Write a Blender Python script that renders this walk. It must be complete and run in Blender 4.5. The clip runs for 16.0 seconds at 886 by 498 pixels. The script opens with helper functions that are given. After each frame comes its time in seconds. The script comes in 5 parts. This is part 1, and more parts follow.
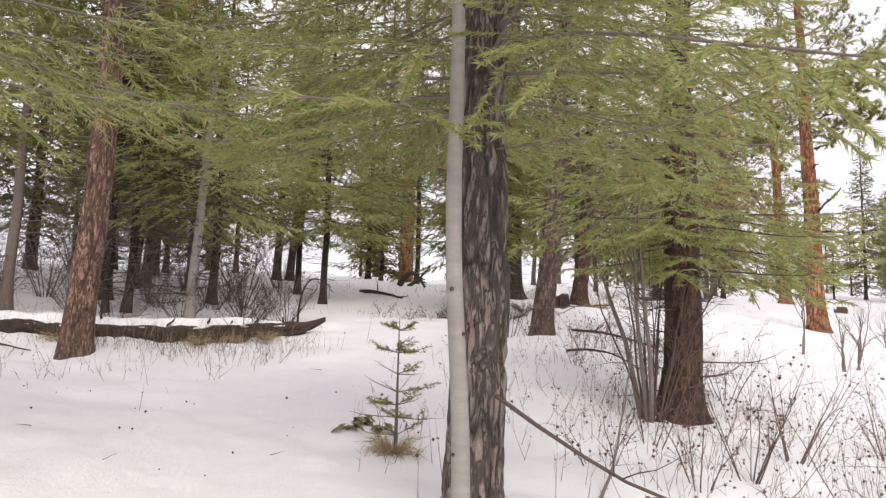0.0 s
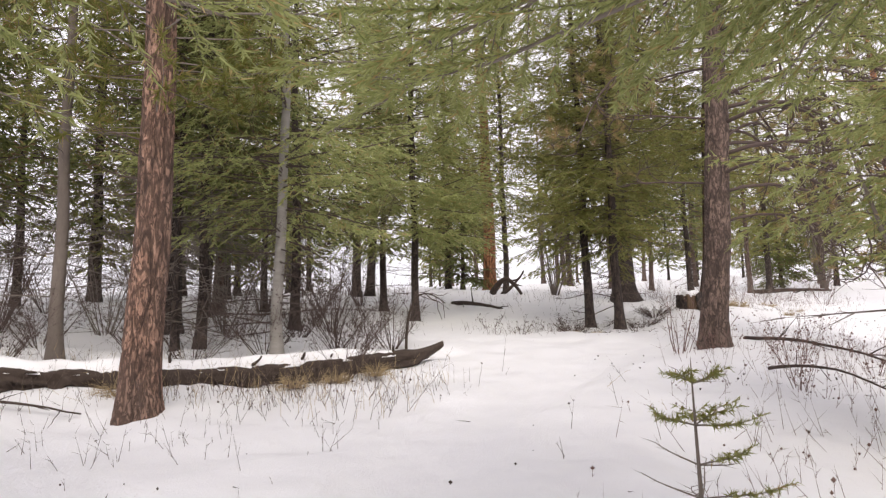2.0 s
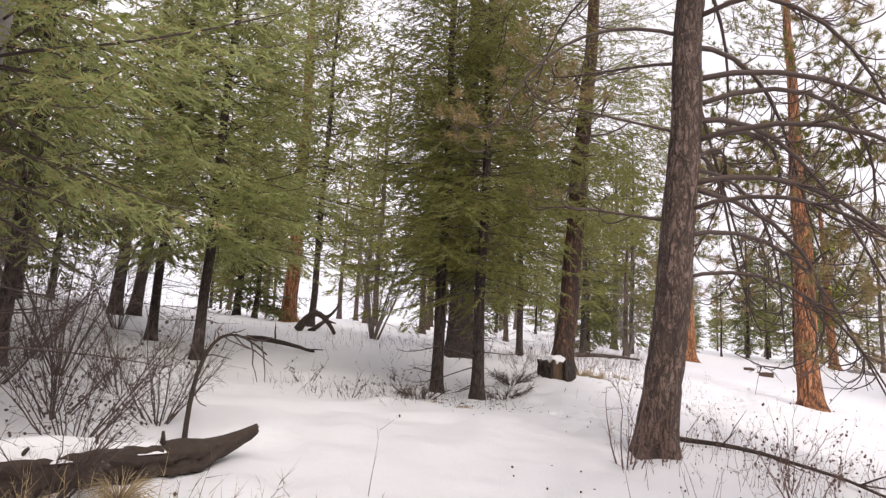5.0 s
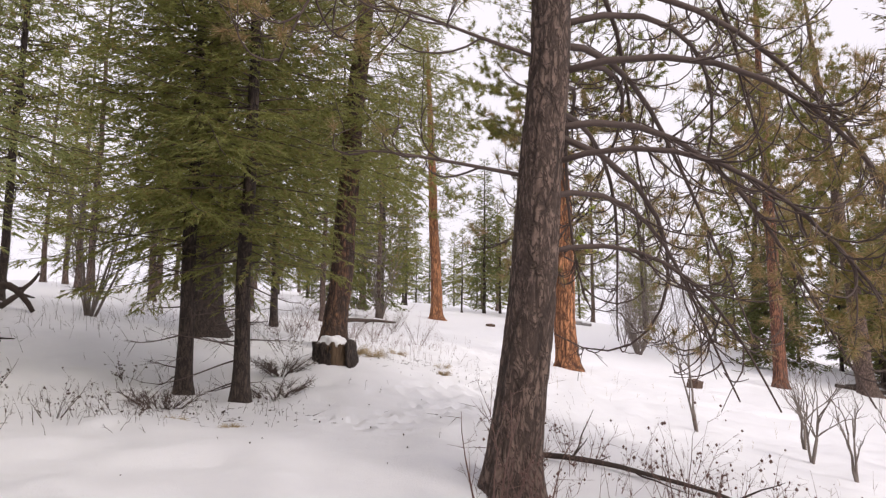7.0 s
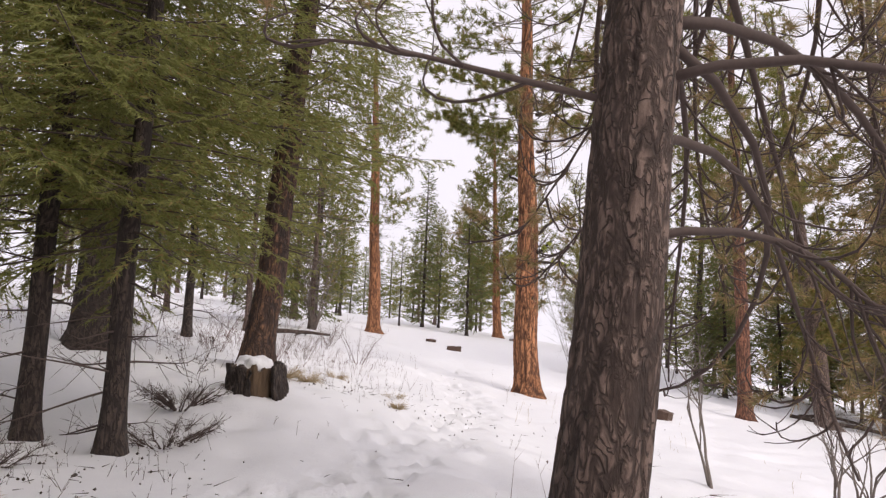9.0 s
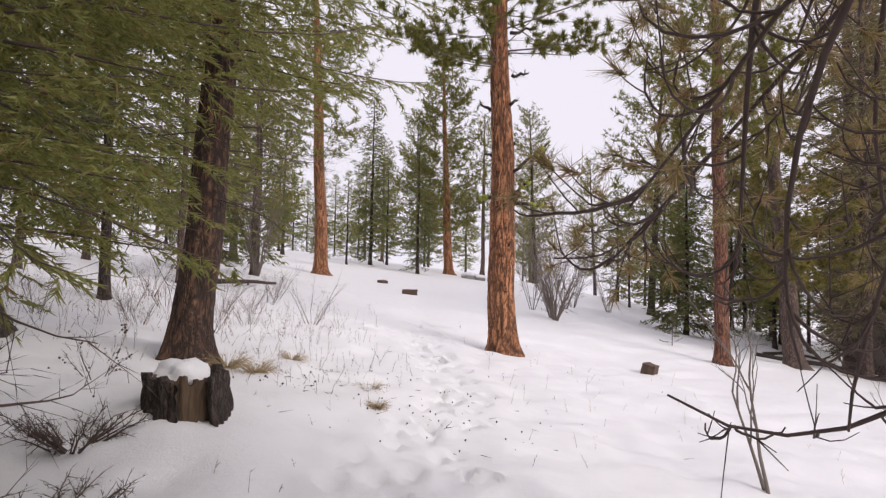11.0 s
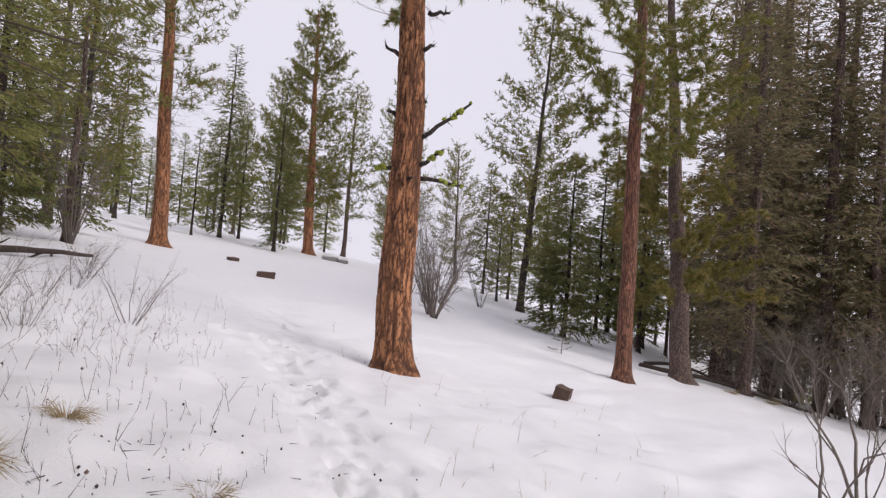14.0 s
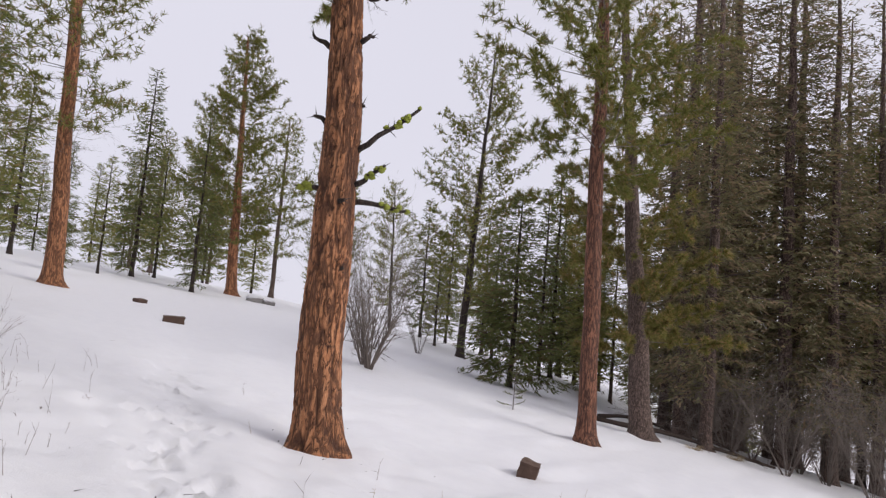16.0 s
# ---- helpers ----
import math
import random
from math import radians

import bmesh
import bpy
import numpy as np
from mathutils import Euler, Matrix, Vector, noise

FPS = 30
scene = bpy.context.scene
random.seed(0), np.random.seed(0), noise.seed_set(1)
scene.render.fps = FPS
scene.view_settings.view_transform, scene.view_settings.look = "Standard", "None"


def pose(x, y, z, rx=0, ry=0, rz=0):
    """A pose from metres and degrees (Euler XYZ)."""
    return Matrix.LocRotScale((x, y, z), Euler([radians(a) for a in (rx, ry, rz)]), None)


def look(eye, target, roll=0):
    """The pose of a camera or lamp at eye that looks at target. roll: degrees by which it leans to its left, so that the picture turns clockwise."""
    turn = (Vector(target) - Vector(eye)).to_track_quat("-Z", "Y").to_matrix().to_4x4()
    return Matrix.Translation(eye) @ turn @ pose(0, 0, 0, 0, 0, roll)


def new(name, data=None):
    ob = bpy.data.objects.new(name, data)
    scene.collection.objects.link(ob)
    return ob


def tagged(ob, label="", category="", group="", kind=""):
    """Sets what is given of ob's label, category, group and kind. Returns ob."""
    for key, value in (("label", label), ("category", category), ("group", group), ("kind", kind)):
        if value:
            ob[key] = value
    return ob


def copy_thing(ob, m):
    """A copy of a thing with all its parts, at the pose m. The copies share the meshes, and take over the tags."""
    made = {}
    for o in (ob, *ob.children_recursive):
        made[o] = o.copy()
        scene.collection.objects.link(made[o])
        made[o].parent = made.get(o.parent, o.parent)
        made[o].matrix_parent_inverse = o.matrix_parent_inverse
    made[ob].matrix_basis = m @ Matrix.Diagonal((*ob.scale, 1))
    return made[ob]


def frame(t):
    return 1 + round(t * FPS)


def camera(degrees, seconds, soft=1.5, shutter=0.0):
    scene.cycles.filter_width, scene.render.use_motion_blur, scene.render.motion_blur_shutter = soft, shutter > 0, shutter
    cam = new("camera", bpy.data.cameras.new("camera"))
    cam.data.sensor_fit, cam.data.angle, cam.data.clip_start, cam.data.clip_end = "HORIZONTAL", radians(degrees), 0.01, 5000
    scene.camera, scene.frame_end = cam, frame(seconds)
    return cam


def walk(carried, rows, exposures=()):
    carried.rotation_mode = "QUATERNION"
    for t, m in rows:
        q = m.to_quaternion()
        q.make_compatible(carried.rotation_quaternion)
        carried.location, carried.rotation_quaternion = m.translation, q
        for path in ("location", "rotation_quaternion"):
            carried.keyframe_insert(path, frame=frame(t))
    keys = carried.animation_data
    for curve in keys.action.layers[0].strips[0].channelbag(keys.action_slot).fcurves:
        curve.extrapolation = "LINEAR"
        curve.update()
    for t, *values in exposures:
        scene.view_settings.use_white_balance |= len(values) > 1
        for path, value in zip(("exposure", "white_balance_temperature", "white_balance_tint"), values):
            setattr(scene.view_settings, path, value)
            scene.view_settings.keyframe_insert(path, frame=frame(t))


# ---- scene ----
cam = camera(63.1, 16.0, 1.3, 0.06)
PATH = [
    (0, (0.637, 0.26, 1.775), (0.552, 2.242, 2.029), 1.6),
    (0.5, (0.32, 0.888, 1.806), (0.15, 2.87, 2.008), 0.5),
    (1, (0.023, 1.53, 1.829), (-0.2, 3.514, 1.956), 0.4),
    (1.5, (-0.355, 2.141, 1.908), (-0.6, 4.121, 2.048), -0.1),
    (2, (-0.629, 2.775, 2.039), (-0.873, 4.742, 2.311), -1.6),
    (2.5, (-0.876, 3.372, 2.135), (-1.054, 5.325, 2.53), -2.2),
    (3, (-1.053, 3.987, 2.24), (-1.134, 5.932, 2.698), 0.4),
    (3.5, (-1.174, 4.668, 2.378), (-1.157, 6.615, 2.837), 2.1),
    (3.7, (-1.252, 4.931, 2.377), (-1.175, 6.879, 2.819), 2.0),
    (6, (-1.577, 8.151, 2.753), (-0.909, 10.008, 3.081), 2.8),
    (6.5, (-1.554, 8.738, 2.888), (-0.637, 10.492, 3.179), 1.2),
    (7, (-1.39, 9.199, 2.988), (-0.371, 10.898, 3.261), 0.6),
    (7.5, (-1.194, 9.767, 3.051), (-0.091, 11.415, 3.309), 0.4),
    (8, (-0.917, 10.376, 3.093), (0.237, 11.98, 3.405), 1.5),
    (8.5, (-0.617, 10.992, 3.106), (0.538, 12.591, 3.435), 2.3),
    (11, (0.567, 13.711, 3.718), (1.878, 15.217, 3.844), 1.1),
    (11.5, (0.877, 14.239, 3.813), (2.249, 15.687, 3.965), 1.7),
    (12, (1.164, 14.831, 3.825), (2.578, 16.237, 3.98), 3.4),
    (12.5, (1.46, 15.373, 3.857), (2.909, 16.742, 4.017), 4.8),
    (13, (1.778, 15.854, 3.929), (3.256, 17.191, 4.091), 5.7),
    (13.5, (2.224, 16.377, 3.967), (3.751, 17.661, 4.102), 5.4),
    (14, (2.705, 16.842, 4.008), (4.293, 18.054, 4.102), 4.7),
    (14.5, (3.181, 17.262, 4.026), (4.836, 18.38, 4.134), 3.6),
    (15, (3.675, 17.704, 4.082), (5.379, 18.742, 4.218), 2.9),
    (15.5, (4.17, 18.089, 4.143), (5.887, 19.094, 4.346), 3.6),
    (16, (4.751, 18.515, 4.148), (6.429, 19.58, 4.369), 4.7),
]
walk(cam, [(t, look(eye, target, roll)) for t, eye, target, roll in PATH],
     [(0, 0.42, 6650, 9), (2, 0.5, 6650, 9), (3.5, 0.57, 6700, 10), (6, 0.24, 6600, 11), (8.5, 0.2, 6600, 12), (11, 0.05, 6500, 12), (13, -0.04, 6420, 12), (16, -0.16, 6270, 10)])

# ---- world, sun, exposure ----
world = bpy.data.worlds.new("overcast_sky")
scene.world = world
world.use_nodes = True
wn = world.node_tree
wn.nodes.clear()
sky = wn.nodes.new("ShaderNodeTexSky")
sky.sky_type = "NISHITA"
sky.sun_disc = False
sky.sun_elevation = radians(34)
sky.sun_rotation = radians(165)
sky_bg = wn.nodes.new("ShaderNodeBackground")
sky_bg.inputs["Strength"].default_value = 0.05
sky_out = wn.nodes.new("ShaderNodeOutputWorld")
cloud = wn.nodes.new("ShaderNodeMixRGB")          # a high, even layer of cloud over the clear sky
cloud.inputs[0].default_value = 0.93
cloud_noise = wn.nodes.new("ShaderNodeTexNoise")
cloud_noise.inputs["Scale"].default_value = 1.6
cloud_ramp = wn.nodes.new("ShaderNodeValToRGB")
cloud_ramp.color_ramp.elements[0].color = (17.2, 16.5, 18.2, 1)
cloud_ramp.color_ramp.elements[1].color = (19.0, 18.2, 19.8, 1)
wn.links.new(cloud_noise.outputs["Fac"], cloud_ramp.inputs["Fac"])
wn.links.new(sky.outputs[0], cloud.inputs[1])
wn.links.new(cloud_ramp.outputs[0], cloud.inputs[2])
wn.links.new(cloud.outputs[0], sky_bg.inputs["Color"])
wn.links.new(sky_bg.outputs[0], sky_out.inputs[0])

sun = new("sun", bpy.data.lights.new("sun", "SUN"))
sun.data.energy, sun.data.angle, sun.data.color = 2.1, radians(40), (1.0, 0.93, 0.84)
sun.matrix_world = look((6, -22, 18), (0, 0, 0))


# ---- materials ----
def nodes_of(name, rough=0.8):
    m = bpy.data.materials.new(name)
    m.use_nodes = True
    nt = m.node_tree
    bsdf = nt.nodes["Principled BSDF"]
    bsdf.inputs["Roughness"].default_value = rough
    return m, nt, bsdf


def coords(nt, scale=(1, 1, 1)):
    tc = nt.nodes.new("ShaderNodeTexCoord")
    mp = nt.nodes.new("ShaderNodeMapping")
    mp.inputs["Scale"].default_value = scale
    nt.links.new(tc.outputs["Object"], mp.inputs["Vector"])
    return mp.outputs["Vector"]


def noise_tex(nt, vec, scale, detail=5, rough=0.6):
    n = nt.nodes.new("ShaderNodeTexNoise")
    n.inputs["Scale"].default_value, n.inputs["Detail"].default_value, n.inputs["Roughness"].default_value = scale, detail, rough
    nt.links.new(vec, n.inputs["Vector"])
    return n.outputs["Fac"]


def ramp(nt, fac, stops):
    r = nt.nodes.new("ShaderNodeValToRGB")
    e = r.color_ramp.elements
    while len(e) < len(stops):
        e.new(0.5)
    for el, (p, c) in zip(e, stops):
        el.position, el.color = p, (*c, 1)
    nt.links.new(fac, r.inputs["Fac"])
    return r.outputs["Color"]


def mix(nt, fac, a, b, mode="MIX"):
    n = nt.nodes.new("ShaderNodeMixRGB")
    n.blend_type = mode
    for sock, val in zip(n.inputs, (fac, a, b)):
        if hasattr(val, "is_linked"):
            nt.links.new(val, sock)
        elif isinstance(val, tuple):
            sock.default_value = (*val, 1)
        else:
            sock.default_value = val
    return n.outputs["Color"]


def bump(nt, bsdf, height, strength, dist):
    b = nt.nodes.new("ShaderNodeBump")
    b.inputs["Strength"].default_value, b.inputs["Distance"].default_value = strength, dist
    nt.links.new(height, b.inputs["Height"])
    nt.links.new(b.outputs[0], bsdf.inputs["Normal"])


def bark_mat(name, face, inner, furrow, sx=9.0, sz=2.2, depth=0.02, moss=None):
    """Plated bark: long wandering furrows between flaky plates."""
    m, nt, bsdf = nodes_of(name, 0.9)

    def ridges(scale, width, offset):
        n = nt.nodes.new("ShaderNodeTexNoise")
        n.inputs["Scale"].default_value, n.inputs["Detail"].default_value, n.inputs["Roughness"].default_value, n.inputs["Distortion"].default_value = 1.0, 2.5, 0.5, 0.6
        nt.links.new(coords(nt, scale), n.inputs["Vector"])
        d = nt.nodes.new("ShaderNodeMath")
        d.operation = "SUBTRACT"
        d.inputs[1].default_value = offset
        nt.links.new(n.outputs["Fac"], d.inputs[0])
        a = nt.nodes.new("ShaderNodeMath")
        a.operation = "ABSOLUTE"
        nt.links.new(d.outputs[0], a.inputs[0])
        return ramp(nt, a.outputs[0], [(0.0, (0, 0, 0)), (width * 0.4, (0.25, 0.25, 0.25)), (width, (1, 1, 1))])

    edge = mix(nt, 1.0, ridges((sx, sx, sz), 0.085, 0.5), ridges((sx * 1.7, sx * 1.7, sz * 2.4), 0.045, 0.47), "MULTIPLY")
    flake = noise_tex(nt, coords(nt, (34, 34, 12)), 1.0, 8, 0.72)
    tone = noise_tex(nt, coords(nt, (sx * 0.8, sx * 0.8, sz * 1.2)), 1.0, 4, 0.6)
    plate = mix(nt, ramp(nt, tone, [(0.36, (0, 0, 0)), (0.64, (1, 1, 1))]), face, inner)
    plate = mix(nt, 0.72, plate, ramp(nt, flake, [(0.32, tuple(c * 0.28 for c in face)), (0.47, face), (0.68, tuple(min(1, c * 1.3) for c in inner))]))
    big = noise_tex(nt, coords(nt, (1.1, 1.1, 0.5)), 1.0, 3)
    plate = mix(nt, ramp(nt, big, [(0.42, (0, 0, 0)), (0.62, (0.6, 0.6, 0.6))]), plate, moss or tuple(c * 0.6 for c in inner))
    cut = nt.nodes.new("ShaderNodeAttribute")
    cut.attribute_name = "furrow"
    col = mix(nt, ramp(nt, edge, [(0.0, (0.15, 0.15, 0.15)), (1.0, (1, 1, 1))]), furrow, plate)
    col = mix(nt, cut.outputs["Fac"], col, furrow)
    nt.links.new(col, bsdf.inputs["Base Color"])
    bump(nt, bsdf, mix(nt, 0.4, edge, flake), 1.0, depth)
    return m


def grain_mat(name, dark, light, scale=(14, 14, 14), rough=0.85, height=0.01, strength=0.6):
    m, nt, bsdf = nodes_of(name, rough)
    n = noise_tex(nt, coords(nt, scale), 1.0, 6, 0.65)
    big = noise_tex(nt, coords(nt, tuple(s * 0.13 for s in scale)), 1.0, 3)
    col = mix(nt, n, dark, light)
    col = mix(nt, ramp(nt, big, [(0.35, (0, 0, 0)), (0.7, (0.55, 0.55, 0.55))]), col, tuple(0.5 * (a + b) * 0.7 for a, b in zip(dark, light)))
    nt.links.new(col, bsdf.inputs["Base Color"])
    bump(nt, bsdf, n, strength, height)
    return m


def needle_mat(name, dark, light, dry, dry_share=0.12):
    """Needles: every clump has a slightly different green, some are dry, thin leaves let light through."""
    m, nt, bsdf = nodes_of(name, 0.55)
    geo = nt.nodes.new("ShaderNodeNewGeometry")
    patch = noise_tex(nt, coords(nt, (1.2, 1.2, 1.2)), 1.0, 3)
    col = mix(nt, geo.outputs["Random Per Island"], dark, light)
    col = mix(nt, ramp(nt, patch, [(0.35, (0, 0, 0)), (0.75, (0.7, 0.7, 0.7))]), col, tuple(0.75 * c for c in light))
    pick = nt.nodes.new("ShaderNodeMath")
    pick.operation = "GREATER_THAN"
    pick.inputs[1].default_value = 1.0 - dry_share
    nt.links.new(geo.outputs["Random Per Island"], pick.inputs[0])
    col = mix(nt, pick.outputs[0], col, dry)
    nt.links.new(col, bsdf.inputs["Base Color"])
    tr = nt.nodes.new("ShaderNodeBsdfTranslucent")
    nt.links.new(col, tr.inputs["Color"])
    mx = nt.nodes.new("ShaderNodeMixShader")
    mx.inputs[0].default_value = 0.5
    nt.links.new(bsdf.outputs[0], mx.inputs[1])
    nt.links.new(tr.outputs[0], mx.inputs[2])
    nt.links.new(mx.outputs[0], nt.nodes["Material Output"].inputs["Surface"])
    return m


def snow_mat(name, litter=True):
    m, nt, bsdf = nodes_of(name, 0.55)
    v = coords(nt)
    fine = noise_tex(nt, v, 60, 4, 0.7)
    soft = noise_tex(nt, v, 3.5, 4, 0.55)
    col = mix(nt, soft, (0.74, 0.735, 0.775), (0.82, 0.815, 0.84))
    if litter:
        speck = noise_tex(nt, v, 38, 3, 0.75)
        area = noise_tex(nt, v, 0.55, 4, 0.6)
        dirt = mix(nt, 1.0, ramp(nt, speck, [(0.63, (0, 0, 0)), (0.72, (1, 1, 1))]), ramp(nt, area, [(0.48, (0, 0, 0)), (0.68, (0.55, 0.55, 0.55))]), "MULTIPLY")
        col = mix(nt, dirt, col, (0.30, 0.25, 0.20))
    nt.links.new(col, bsdf.inputs["Base Color"])
    h = mix(nt, 0.3, mix(nt, 0.4, soft, noise_tex(nt, v, 13, 4, 0.6)), fine)
    bump(nt, bsdf, h, 0.7, 0.045)
    return m


SNOW = snow_mat("snow")
SNOW_CAP = snow_mat("snow_cap", False)
BARK_GREY = bark_mat("grey_plated_bark", (0.19, 0.15, 0.13), (0.30, 0.25, 0.22), (0.03, 0.022, 0.018), 14, 2.4, 0.03)
BARK_RED = bark_mat("red_brown_bark", (0.25, 0.135, 0.095), (0.40, 0.25, 0.185), (0.04, 0.022, 0.016), 15, 3.2, 0.03, (0.16, 0.115, 0.095))
BARK_ORANGE = bark_mat("orange_plated_bark", (0.44, 0.18, 0.08), (0.54, 0.27, 0.14), (0.06, 0.024, 0.014), 8.5, 1.5, 0.04, (0.38, 0.165, 0.075))
BARK_DARK = bark_mat("dark_brown_bark", (0.06, 0.042, 0.035), (0.10, 0.072, 0.06), (0.016, 0.011, 0.01), 13, 3.4, 0.02)
BARK_BROWN = bark_mat("brown_bark", (0.165, 0.11, 0.09), (0.24, 0.17, 0.14), (0.035, 0.022, 0.018), 13, 4.6, 0.025)
BARK_UMBER = bark_mat("umber_bark", (0.075, 0.04, 0.027), (0.23, 0.115, 0.06), (0.02, 0.012, 0.01), 9, 2.4, 0.025, (0.06, 0.036, 0.028))
BARK_RUST = bark_mat("rust_red_bark", (0.22, 0.088, 0.05), (0.31, 0.145, 0.088), (0.035, 0.015, 0.011), 10, 1.8, 0.03)
BARK_PALE = grain_mat("pale_smooth_bark", (0.17, 0.155, 0.14), (0.40, 0.37, 0.345), (7, 7, 26), 0.75, 0.006)
BARK_THIN = grain_mat("thin_grey_brown_bark", (0.09, 0.07, 0.06), (0.20, 0.165, 0.145), (22, 22, 9), 0.9, 0.008)
TWIG = grain_mat("twig_bark", (0.055, 0.038, 0.034), (0.13, 0.09, 0.078), (30, 30, 30), 0.85, 0.003)
TWIG_RED = grain_mat("red_brown_twig", (0.10, 0.052, 0.045), (0.19, 0.115, 0.095), (30, 30, 30), 0.8, 0.003)
TWIG_GREY = grain_mat("grey_twig", (0.13, 0.105, 0.09), (0.24, 0.20, 0.175), (30, 30, 30), 0.85, 0.003)
WOOD_DEAD = grain_mat("weathered_dead_wood", (0.018, 0.012, 0.01), (0.085, 0.058, 0.044), (24, 7, 24), 0.9, 0.02, 1.0)
WOOD_STUMP = grain_mat("split_stump_wood", (0.014, 0.008, 0.006), (0.21, 0.135, 0.08), (26, 26, 3.5), 0.9, 0.03, 1.0)
WOOD_CUT = grain_mat("cut_wood", (0.06, 0.035, 0.026), (0.14, 0.085, 0.06), (30, 30, 8), 0.85, 0.008)
GRASS = grain_mat("dry_grass", (0.28, 0.20, 0.11), (0.46, 0.36, 0.21), (3, 3, 3), 0.9, 0.001)
STONE = grain_mat("grey_stone", (0.17, 0.16, 0.16), (0.34, 0.32, 0.31), (7, 7, 7), 0.9, 0.02)
LEAF_DARK = grain_mat("dark_evergreen_leaf", (0.07, 0.075, 0.015), (0.20, 0.19, 0.06), (12, 12, 12), 0.4, 0.002)
MOSS = grain_mat("yellow_green_lichen", (0.20, 0.23, 0.03), (0.40, 0.44, 0.08), (40, 40, 40), 0.95, 0.01, 1.0)
FIR = needle_mat("fir_needles", (0.135, 0.15, 0.036), (0.33, 0.33, 0.105), (0.30, 0.21, 0.08), 0.09)
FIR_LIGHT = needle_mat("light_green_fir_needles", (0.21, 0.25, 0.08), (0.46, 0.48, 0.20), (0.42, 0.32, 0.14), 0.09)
FIR_DARK = needle_mat("dark_fir_needles", (0.085, 0.102, 0.032), (0.215, 0.235, 0.075), (0.17, 0.115, 0.055), 0.14)
FIR_BROWN = needle_mat("brownish_fir_needles", (0.12, 0.11, 0.055), (0.26, 0.235, 0.115), (0.28, 0.2, 0.12), 0.28)
PINE = needle_mat("pine_needles", (0.10, 0.115, 0.024), (0.26, 0.255, 0.06), (0.30, 0.20, 0.09), 0.12)
PINE_MIXED = needle_mat("green_and_tan_pine_needles", (0.12, 0.13, 0.03), (0.30, 0.28, 0.075), (0.42, 0.27, 0.12), 0.22)
PINE_DRY = needle_mat("half_dry_pine_needles", (0.19, 0.165, 0.055), (0.36, 0.30, 0.12), (0.44, 0.29, 0.16), 0.4)


# ---- mesh helpers ----
def unit(v):
    v = np.asarray(v, float)
    return v / (np.linalg.norm(v, axis=-1, keepdims=True) + 1e-9)


